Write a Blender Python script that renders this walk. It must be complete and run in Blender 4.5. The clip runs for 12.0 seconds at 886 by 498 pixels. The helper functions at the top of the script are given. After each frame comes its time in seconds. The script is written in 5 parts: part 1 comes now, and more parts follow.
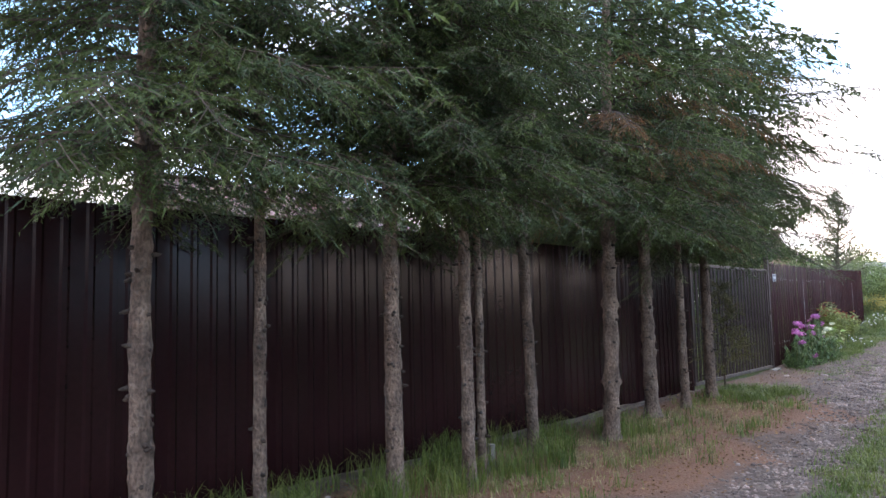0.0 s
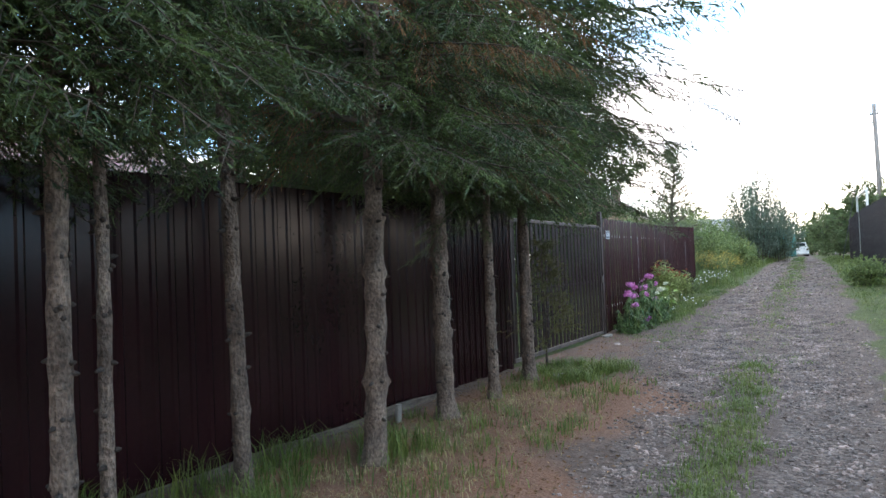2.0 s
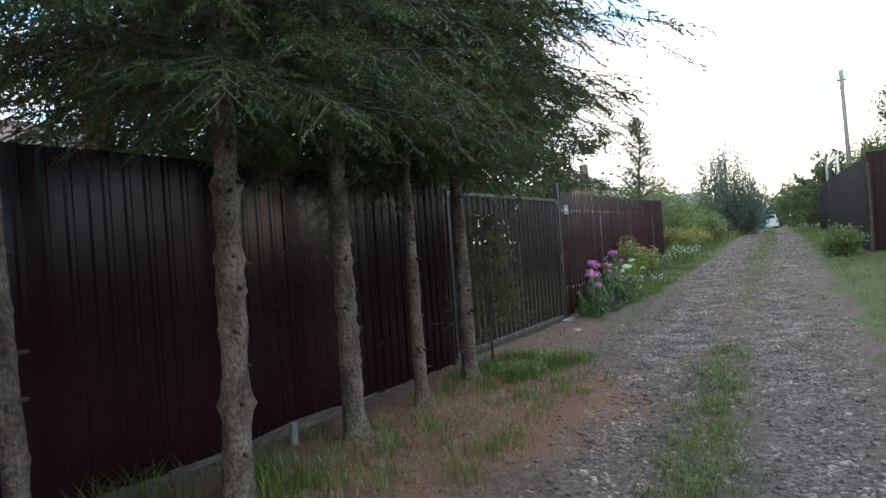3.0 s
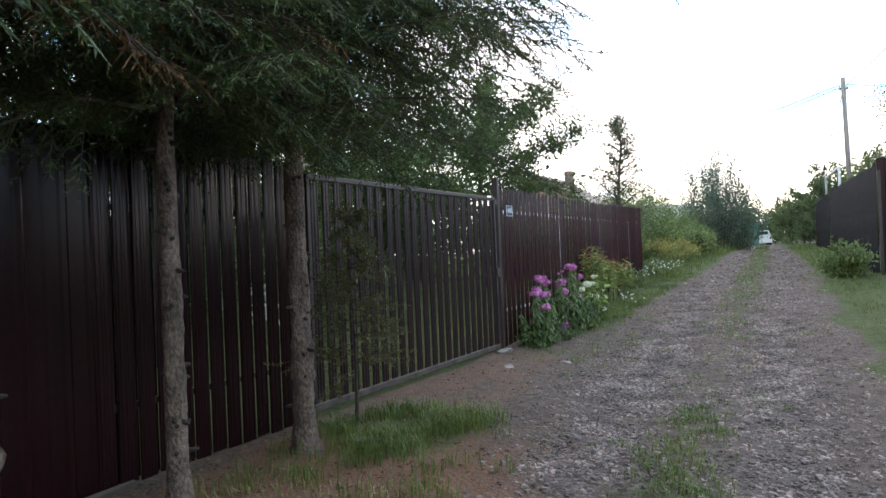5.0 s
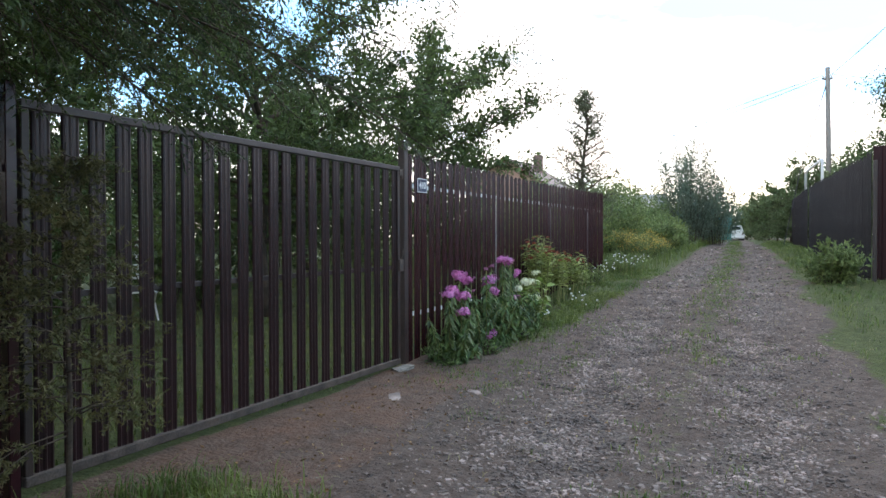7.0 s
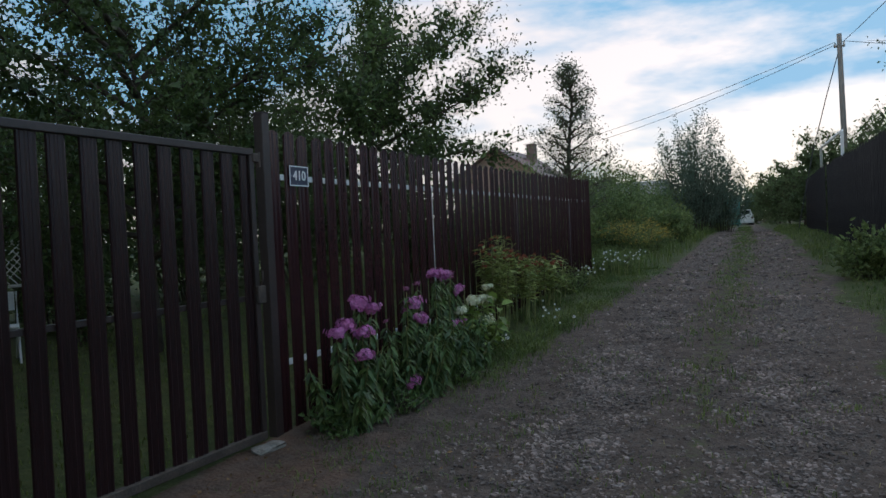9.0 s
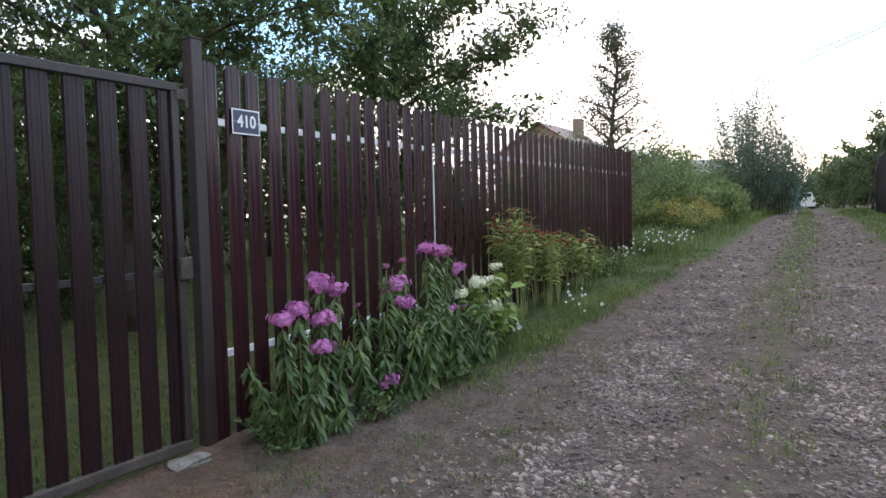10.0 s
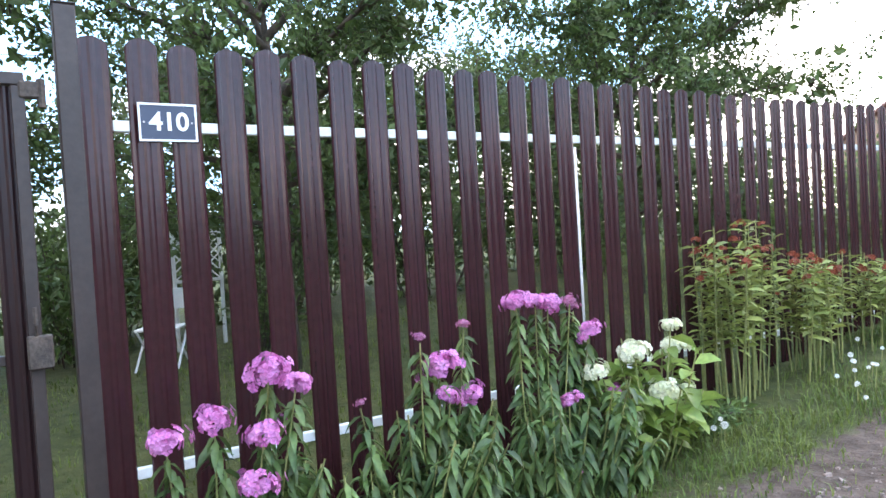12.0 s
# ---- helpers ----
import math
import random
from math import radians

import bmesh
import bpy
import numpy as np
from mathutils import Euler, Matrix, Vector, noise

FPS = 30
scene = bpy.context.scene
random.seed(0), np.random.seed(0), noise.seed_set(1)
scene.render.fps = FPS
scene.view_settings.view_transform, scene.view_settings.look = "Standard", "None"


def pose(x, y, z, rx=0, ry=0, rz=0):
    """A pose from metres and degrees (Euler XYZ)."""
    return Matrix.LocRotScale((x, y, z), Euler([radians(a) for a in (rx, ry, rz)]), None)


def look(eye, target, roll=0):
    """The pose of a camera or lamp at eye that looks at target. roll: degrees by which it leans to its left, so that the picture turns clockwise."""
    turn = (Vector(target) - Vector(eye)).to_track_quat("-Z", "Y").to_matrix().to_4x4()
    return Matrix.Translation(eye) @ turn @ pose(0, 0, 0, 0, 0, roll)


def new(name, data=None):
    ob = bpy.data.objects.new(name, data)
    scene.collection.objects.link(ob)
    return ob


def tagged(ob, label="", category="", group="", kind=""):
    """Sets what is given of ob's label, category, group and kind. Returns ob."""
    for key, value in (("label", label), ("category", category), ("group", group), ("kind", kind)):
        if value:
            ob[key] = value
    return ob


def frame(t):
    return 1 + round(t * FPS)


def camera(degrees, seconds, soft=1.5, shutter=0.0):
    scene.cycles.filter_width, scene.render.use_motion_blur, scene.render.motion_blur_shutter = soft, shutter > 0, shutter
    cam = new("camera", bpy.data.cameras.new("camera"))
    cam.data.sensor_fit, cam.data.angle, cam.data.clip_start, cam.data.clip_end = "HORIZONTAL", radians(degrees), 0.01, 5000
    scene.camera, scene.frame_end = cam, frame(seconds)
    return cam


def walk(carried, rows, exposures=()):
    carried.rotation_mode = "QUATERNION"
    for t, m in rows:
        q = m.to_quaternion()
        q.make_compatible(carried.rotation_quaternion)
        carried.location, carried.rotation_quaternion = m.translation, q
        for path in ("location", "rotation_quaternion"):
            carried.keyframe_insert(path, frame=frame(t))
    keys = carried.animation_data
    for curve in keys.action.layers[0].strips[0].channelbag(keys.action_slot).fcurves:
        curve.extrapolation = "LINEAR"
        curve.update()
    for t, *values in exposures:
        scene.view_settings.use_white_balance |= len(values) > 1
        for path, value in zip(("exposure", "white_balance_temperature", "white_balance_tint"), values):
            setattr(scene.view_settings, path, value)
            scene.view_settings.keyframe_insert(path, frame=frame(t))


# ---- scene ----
cam = camera(64.6, 12.0)
PATH = [
    (0, (1.246, 1.074, 1.364), (-0.078, 2.563, 1.536), -1.3),
    (0.5, (1.097, 1.821, 1.304), (-0.169, 3.369, 1.330), 1.3),
    (1, (0.967, 2.477, 1.308), (-0.245, 4.066, 1.378), 0.7),
    (1.5, (0.845, 3.012, 1.292), (-0.371, 4.598, 1.371), -1.7),
    (2, (0.704, 3.552, 1.421), (-0.309, 5.276, 1.466), -2.2),
    (2.5, (0.599, 4.211, 1.393), (-0.325, 5.985, 1.397), -3.9),
    (4.5, (0.430, 6.952, 1.311), (-0.659, 8.629, 1.335), -5.2),
    (5, (0.378, 7.573, 1.308), (-0.559, 9.340, 1.323), -2.4),
    (5.5, (0.322, 8.184, 1.425), (-0.652, 9.931, 1.476), -0.7),
    (6, (0.221, 8.682, 1.336), (-0.700, 10.457, 1.320), 0.9),
    (6.5, (0.176, 9.277, 1.320), (-0.686, 11.082, 1.278), 0.1),
    (8.5, (-0.001, 11.722, 1.337), (-0.941, 13.486, 1.345), -1.7),
    (9, (-0.060, 12.304, 1.396), (-0.954, 14.092, 1.351), -2.6),
    (9.5, (-0.127, 12.833, 1.364), (-0.854, 14.695, 1.313), -2.7),
    (10, (-0.198, 13.449, 1.294), (-1.212, 15.170, 1.194), -1.5),
    (10.5, (-0.255, 14.082, 1.225), (-1.355, 15.738, 1.008), -3.1),
    (11, (-0.315, 14.678, 1.329), (-1.599, 16.179, 1.019), -1.2),
    (11.5, (-0.364, 15.269, 1.409), (-1.832, 16.616, 1.232), 0.0),
    (12, (-0.440, 15.836, 1.380), (-2.121, 16.918, 1.329), -3.4),
]
EXPOSURES = [(0, 0.3, 7430, 33), (0.5, 1.7, 7230, 33), (1.0, 1.65, 7230, 33), (1.5, 1.45, 7430, 26), (2.0, 0.15, 7230, 22),
             (2.5, -0.22, 7330, 20), (4.5, -0.05, 7530, 25), (5.0, -0.21, 7480, 23), (6.5, -0.13, 7530, 23), (8.5, -1.63, 7080, 18),
             (9.5, -1.88, 7080, 18), (10.0, -0.38, 7730, 28), (10.5, 0.37, 8430, 34), (11.0, 0.47, 8430, 36), (11.5, 1.17, 7330, 29),
             (12.0, 0.77, 7430, 28)]
walk(cam, [(t, look(eye, target, roll)) for t, eye, target, roll in PATH], EXPOSURES)

# ---- sky and sun ----
SUN_ELEVATION, SUN_AZIMUTH = 40.0, 12.0  # degrees, azimuth clockwise from +y
world = bpy.data.worlds.new("sky")
scene.world = world
world.use_nodes = True
wn, wl = world.node_tree.nodes, world.node_tree.links
wn.clear()
w_out = wn.new("ShaderNodeOutputWorld")
w_bg = wn.new("ShaderNodeBackground")
w_sky = wn.new("ShaderNodeTexSky")
w_sky.sky_type = "NISHITA"
w_sky.sun_disc = False
w_sky.sun_elevation = radians(SUN_ELEVATION)
w_sky.sun_rotation = radians(SUN_AZIMUTH)
w_sky.dust_density = 0.8
w_tc = wn.new("ShaderNodeTexCoord")
w_map = wn.new("ShaderNodeMapping")
w_map.inputs["Scale"].default_value = (1.0, 1.0, 3.2)
w_map.inputs["Location"].default_value = (0.35, 0.2, 0.1)
w_noise = wn.new("ShaderNodeTexNoise")
w_noise.inputs["Scale"].default_value = 2.1
w_noise.inputs["Detail"].default_value = 9.0
w_noise.inputs["Roughness"].default_value = 0.55
w_ramp = wn.new("ShaderNodeValToRGB")
w_ramp.color_ramp.elements[0].position = 0.475
w_ramp.color_ramp.elements[1].position = 0.585
w_mix = wn.new("ShaderNodeMixRGB")
w_cloud = wn.new("ShaderNodeMixRGB")
w_cloud.blend_type = "ADD"
w_cloud.inputs["Fac"].default_value = 1.0
w_cloud.inputs["Color2"].default_value = (18.5, 18.0, 17.6, 1)
w_haze = wn.new("ShaderNodeMixRGB")
w_haze.inputs["Fac"].default_value = 0.75
w_haze.inputs["Color2"].default_value = (7.0, 17.0, 26.5, 1)
wl.new(w_sky.outputs["Color"], w_haze.inputs["Color1"])
wl.new(w_sky.outputs["Color"], w_cloud.inputs["Color1"])
wl.new(w_cloud.outputs["Color"], w_mix.inputs["Color2"])
wl.new(w_tc.outputs["Generated"], w_map.inputs["Vector"])
wl.new(w_map.outputs["Vector"], w_noise.inputs["Vector"])
w_sep = wn.new("ShaderNodeSeparateXYZ")
wl.new(w_tc.outputs["Generated"], w_sep.inputs["Vector"])
w_low = wn.new("ShaderNodeMapRange")  # a bank of cloud along the horizon
w_low.inputs["From Min"].default_value, w_low.inputs["From Max"].default_value = 0.05, 0.24
w_low.inputs["To Min"].default_value, w_low.inputs["To Max"].default_value = 0.20, -0.02
wl.new(w_sep.outputs["Z"], w_low.inputs["Value"])
w_sum = wn.new("ShaderNodeMath")
w_side = wn.new("ShaderNodeMapRange")  # the bank lies ahead and behind, the sky to the sides is clear
w_side.inputs["From Min"].default_value, w_side.inputs["From Max"].default_value = 0.35, 0.8
w_abs = wn.new("ShaderNodeMath")
w_abs.operation = "ABSOLUTE"
wl.new(w_sep.outputs["Y"], w_abs.inputs[0])
wl.new(w_abs.outputs["Value"], w_side.inputs["Value"])
w_bank = wn.new("ShaderNodeMath")
w_bank.operation = "MULTIPLY"
wl.new(w_low.outputs["Result"], w_bank.inputs[0])
wl.new(w_side.outputs["Result"], w_bank.inputs[1])
wl.new(w_noise.outputs["Fac"], w_sum.inputs[0])
wl.new(w_bank.outputs["Value"], w_sum.inputs[1])
wl.new(w_sum.outputs["Value"], w_ramp.inputs["Fac"])
wl.new(w_ramp.outputs["Color"], w_mix.inputs["Fac"])
wl.new(w_haze.outputs["Color"], w_mix.inputs["Color1"])
wl.new(w_mix.outputs["Color"], w_bg.inputs["Color"])
w_bg.inputs["Strength"].default_value = 0.14
wl.new(w_bg.outputs["Background"], w_out.inputs["Surface"])

sun_data = bpy.data.lights.new("sun", "SUN")
sun_data.energy, sun_data.angle, sun_data.color = 0.7, radians(14), (1.0, 0.95, 0.87)
sun = new("sun", sun_data)
_a, _e = radians(SUN_AZIMUTH), radians(SUN_ELEVATION)
sun.matrix_world = look((60 * math.sin(_a), 60 * math.cos(_a), 60 * math.tan(_e)), (0, 0, 0))

# ---- materials ----
def mat(name, c1, c2, scale=6.0, rough=0.7, metal=0.0, bump=0.2, bscale=60.0, fine=0.25, island=0.0, each=0.0,
        leafy=0.0, stretch=(1, 1, 1), spec=0.5, dist=0.01):
    """Two colours mixed by coarse noise, darkened and lightened by fine grain, with relief from the same grain."""
    m = bpy.data.materials.new(name)
    m.use_nodes = True
    n, l = m.node_tree.nodes, m.node_tree.links
    bsdf, out = n["Principled BSDF"], n["Material Output"]
    tc = n.new("ShaderNodeTexCoord")
    mp = n.new("ShaderNodeMapping")
    mp.inputs["Scale"].default_value = stretch
    l.new(tc.outputs["Object"], mp.inputs["Vector"])
    big = n.new("ShaderNodeTexNoise")
    big.inputs["Scale"].default_value = scale
    big.inputs["Detail"].default_value = 5
    l.new(mp.outputs["Vector"], big.inputs["Vector"])
    ramp = n.new("ShaderNodeValToRGB")
    ramp.color_ramp.elements[0].position, ramp.color_ramp.elements[1].position = 0.35, 0.65
    ramp.color_ramp.elements[0].color = (*c1, 1)
    ramp.color_ramp.elements[1].color = (*c2, 1)
    l.new(big.outputs["Fac"], ramp.inputs["Fac"])
    small = n.new("ShaderNodeTexNoise")
    small.inputs["Scale"].default_value = bscale
    small.inputs["Detail"].default_value = 4
    l.new(mp.outputs["Vector"], small.inputs["Vector"])
    hsv = n.new("ShaderNodeHueSaturation")
    l.new(ramp.outputs["Color"], hsv.inputs["Color"])
    val = n.new("ShaderNodeMapRange")
    val.inputs["From Min"].default_value, val.inputs["From Max"].default_value = 0.3, 0.7
    val.inputs["To Min"].default_value, val.inputs["To Max"].default_value = 1 - fine, 1 + fine
    l.new(small.outputs["Fac"], val.inputs["Value"])
    last = val.outputs["Result"]
    for amount, node, sock in ((island, "ShaderNodeNewGeometry", "Random Per Island"), (each, "ShaderNodeObjectInfo", "Random")):
        if amount:
            src = n.new(node)
            mr = n.new("ShaderNodeMapRange")
            mr.inputs["To Min"].default_value, mr.inputs["To Max"].default_value = 1 - amount, 1 + amount
            l.new(src.outputs[sock], mr.inputs["Value"])
            mul = n.new("ShaderNodeMath")
            mul.operation = "MULTIPLY"
            l.new(last, mul.inputs[0])
            l.new(mr.outputs["Result"], mul.inputs[1])
            last = mul.outputs["Value"]
    l.new(last, hsv.inputs["Value"])
    l.new(hsv.outputs["Color"], bsdf.inputs["Base Color"])
    bsdf.inputs["Roughness"].default_value = rough
    bsdf.inputs["Metallic"].default_value = metal
    bsdf.inputs["Specular IOR Level"].default_value = spec
    if bump:
        b = n.new("ShaderNodeBump")
        b.inputs["Strength"].default_value = bump
        b.inputs["Distance"].default_value = dist
        l.new(small.outputs["Fac"], b.inputs["Height"])
        l.new(b.outputs["Normal"], bsdf.inputs["Normal"])
    if leafy:
        tr = n.new("ShaderNodeBsdfTranslucent")
        l.new(hsv.outputs["Color"], tr.inputs["Color"])
        mx = n.new("ShaderNodeMixShader")
        mx.inputs["Fac"].default_value = leafy
        l.new(bsdf.outputs["BSDF"], mx.inputs[1])
        l.new(tr.outputs["BSDF"], mx.inputs[2])
        l.new(mx.outputs["Shader"], out.inputs["Surface"])
    return m


M_TIN = mat("brown_coated_sheet", (0.017, 0.0055, 0.0065), (0.023, 0.0078, 0.0088), 1.5, 0.19, 0.0, 0.05, 25, 0.10, each=0.06, spec=0.22)
M_SLAT = mat("brown_coated_slat", (0.034, 0.0102, 0.0128), (0.046, 0.0140, 0.0165), 2.0, 0.2, 0.0, 0.05, 30, 0.10, each=0.08, spec=0.42)
M_GATESLAT = mat("dark_brown_coated_gate_slat", (0.022, 0.009, 0.010), (0.031, 0.0125, 0.0135), 2.0, 0.32, 0.0, 0.05, 30, 0.10, each=0.08, spec=0.35)
M_POST = mat("brown_painted_tube", (0.036, 0.024, 0.022), (0.050, 0.034, 0.031), 4, 0.45, 0.0, 0.1, 40, 0.15)
M_STEEL = mat("grey_steel_tube", (0.42, 0.40, 0.38), (0.55, 0.52, 0.50), 5, 0.5, 0.2, 0.1, 50, 0.2)
M_RAIL = mat("white_rail", (0.72, 0.72, 0.70), (0.80, 0.80, 0.78), 5, 0.5, 0.0, 0.05, 40, 0.08)
M_RUST = mat("rusty_gate_tube", (0.060, 0.045, 0.039), (0.115, 0.088, 0.072), 9, 0.75, 0.2, 0.3, 80, 0.3)
M_BOARD = mat("weathered_board", (0.065, 0.048, 0.037), (0.15, 0.115, 0.09), 4, 0.9, 0.0, 0.5, 70, 0.3, stretch=(6, 1, 6), each=0.2)
M_BARK = mat("spruce_bark", (0.095, 0.063, 0.047), (0.255, 0.18, 0.137), 9, 0.95, 0.0, 1.0, 55, 0.5, each=0.2, stretch=(1, 1, 0.7), dist=0.03)
M_KNOT = mat("dark_knot", (0.035, 0.025, 0.020), (0.07, 0.05, 0.04), 20, 0.95, 0.0, 0.5, 80, 0.3)
M_TWIG = mat("twig_bark", (0.06, 0.045, 0.035), (0.11, 0.08, 0.06), 10, 0.95, 0.0, 0.3, 60, 0.3)
M_NEEDLE = mat("spruce_needles", (0.026, 0.052, 0.019), (0.092, 0.135, 0.034), 2.6, 0.5, 0.0, 0.0, 40, 0.2, island=0.30, each=0.10, leafy=0.28)
M_DRYNEEDLE = mat("dry_needles", (0.16, 0.075, 0.03), (0.24, 0.12, 0.05), 3, 0.8, 0.0, 0.0, 40, 0.2, island=0.3, leafy=0.2)
M_LEAF = mat("garden_tree_leaves", (0.052, 0.092, 0.027), (0.115, 0.17, 0.05), 1.2, 0.5, 0.0, 0.0, 30, 0.15, island=0.4, leafy=0.35)
M_BIRCHLEAF = mat("pale_tree_leaves", (0.10, 0.13, 0.075), (0.17, 0.19, 0.11), 1.2, 0.5, 0.0, 0.0, 30, 0.15, island=0.4, leafy=0.5)
M_PINE = mat("pine_foliage", (0.13, 0.19, 0.14), (0.24, 0.29, 0.22), 1.0, 0.6, 0.0, 0.0, 30, 0.15, island=0.35, leafy=0.6)
M_BUSH = mat("wild_bush_leaves", (0.11, 0.165, 0.055), (0.21, 0.26, 0.09), 0.9, 0.5, 0.0, 0.0, 30, 0.15, island=0.4, leafy=0.45)
M_WOODS = mat("far_woods_leaves", (0.10, 0.145, 0.06), (0.18, 0.22, 0.10), 0.5, 0.6, 0.0, 0.0, 30, 0.15, island=0.4, leafy=0.55)
M_GOLD = mat("goldenrod_plumes", (0.5, 0.33, 0.07), (0.62, 0.45, 0.12), 3, 0.7, 0.0, 0.0, 30, 0.15, island=0.35, leafy=0.25)
M_GRASS = mat("grass_blades", (0.080, 0.135, 0.026), (0.175, 0.215, 0.055), 1.3, 0.5, 0.0, 0.0, 30, 0.15, island=0.4, leafy=0.35)
M_DRYGRASS = mat("dry_grass", (0.30, 0.24, 0.11), (0.40, 0.33, 0.17), 1.5, 0.7, 0.0, 0.0, 30, 0.15, island=0.35, leafy=0.25)
M_FLOWERLEAF = mat("phlox_leaves", (0.055, 0.115, 0.036), (0.135, 0.205, 0.06), 5, 0.45, 0.0, 0.0, 40, 0.2, island=0.45, leafy=0.3)
M_HYDLEAF = mat("hydrangea_leaves", (0.16, 0.25, 0.05), (0.27, 0.36, 0.09), 5, 0.45, 0.0, 0.0, 40, 0.15, island=0.3, leafy=0.35)
M_HELLEAF = mat("helenium_leaves", (0.19, 0.24, 0.06), (0.3, 0.34, 0.1), 4, 0.5, 0.0, 0.0, 40, 0.15, island=0.35, leafy=0.35)
M_STEM = mat("plant_stems", (0.16, 0.19, 0.06), (0.28, 0.27, 0.10), 6, 0.6, 0.0, 0.1, 60, 0.2, each=0.2)
M_PHLOX = mat("pink_petals", (0.60, 0.14, 0.40), (0.76, 0.31, 0.60), 25, 0.55, 0.0, 0.0, 60, 0.1, island=0.22, leafy=0.25)
M_FADED = mat("faded_pink_petals", (0.40, 0.10, 0.22), (0.55, 0.22, 0.36), 25, 0.6, 0.0, 0.0, 60, 0.1, island=0.3, leafy=0.25)
M_CREAM = mat("cream_petals", (0.72, 0.73, 0.46), (0.84, 0.83, 0.66), 18, 0.55, 0.0, 0.0, 60, 0.1, island=0.15, leafy=0.25)
M_REDFLOWER = mat("rust_red_petals", (0.24, 0.05, 0.025), (0.36, 0.08, 0.04), 18, 0.6, 0.0, 0.0, 60, 0.15, island=0.3, leafy=0.2)
M_DAISY = mat("white_petals", (0.78, 0.78, 0.75), (0.86, 0.86, 0.84), 18, 0.55, 0.0, 0.0, 60, 0.05, island=0.1, leafy=0.2)
M_STONE = mat("road_stones", (0.11, 0.081, 0.070), (0.32, 0.240, 0.210), 3, 0.85, 0.0, 0.3, 90, 0.25, island=0.5)
M_SLAB = mat("pale_broken_brick", (0.20, 0.175, 0.15), (0.32, 0.28, 0.245), 12, 0.9, 0.0, 0.6, 70, 0.3)
M_SIGN = mat("dark_blue_enamel", (0.030, 0.040, 0.075), (0.040, 0.052, 0.09), 6, 0.3, 0.0, 0.0, 40, 0.05)
M_SIGNWHITE = mat("white_enamel", (0.80, 0.80, 0.80), (0.84, 0.84, 0.84), 6, 0.35, 0.0, 0.0, 40, 0.03)
M_LITTER = mat("fallen_leaves", (0.16, 0.08, 0.04), (0.30, 0.17, 0.08), 6, 0.85, 0.0, 0.0, 40, 0.2, island=0.45)
M_PLASTER = mat("pink_plaster", (0.2, 0.13, 0.11), (0.26, 0.175, 0.15), 1.5, 0.9, 0.0, 0.3, 40, 0.12)
M_YELLOWWALL = mat("ochre_boards", (0.38, 0.235, 0.18), (0.45, 0.285, 0.22), 1.5, 0.85, 0.0, 0.3, 40, 0.12)
M_REDROOF = mat("red_metal_roof", (0.12, 0.05, 0.042), (0.17, 0.07, 0.06), 1.5, 0.5, 0.0, 0.1, 30, 0.12)
M_GREYROOF = mat("grey_slate_roof", (0.24, 0.22, 0.21), (0.34, 0.32, 0.30), 1.5, 0.8, 0.0, 0.2, 30, 0.15)
M_WHITE = mat("white_paint", (0.76, 0.76, 0.74), (0.82, 0.82, 0.80), 4, 0.45, 0.0, 0.05, 40, 0.06)
M_TEAL = mat("teal_paint", (0.06, 0.30, 0.27), (0.08, 0.36, 0.32), 3, 0.5, 0.0, 0.05, 40, 0.08)
M_GLASS = mat("dark_window_glass", (0.03, 0.035, 0.04), (0.04, 0.045, 0.05), 2, 0.08, 0.0, 0.0, 20, 0.05)
M_RUBBER = mat("tyre_rubber", (0.02, 0.02, 0.02), (0.03, 0.03, 0.03), 8, 0.8, 0.0, 0.1, 60, 0.1)
M_POLEWOOD = mat("grey_pole_wood", (0.20, 0.18, 0.16), (0.30, 0.27, 0.24), 5, 0.9, 0.0, 0.3, 50, 0.2, stretch=(4, 4, 0.5))
M_WIRE = mat("wire", (0.05, 0.05, 0.05), (0.07, 0.07, 0.07), 3, 0.6, 0.0, 0.0, 20, 0.05)
M_SLATDARK = mat("dark_grey_slats", (0.016, 0.012, 0.013), (0.030, 0.023, 0.024), 3, 0.55, 0.0, 0.1, 40, 0.2, each=0.25, spec=0.25)
M_REDMETAL = mat("dark_red_sheet", (0.022, 0.005, 0.007), (0.030, 0.008, 0.010), 1.5, 0.4, 0.0, 0.05, 25, 0.1, each=0.06, spec=0.2)


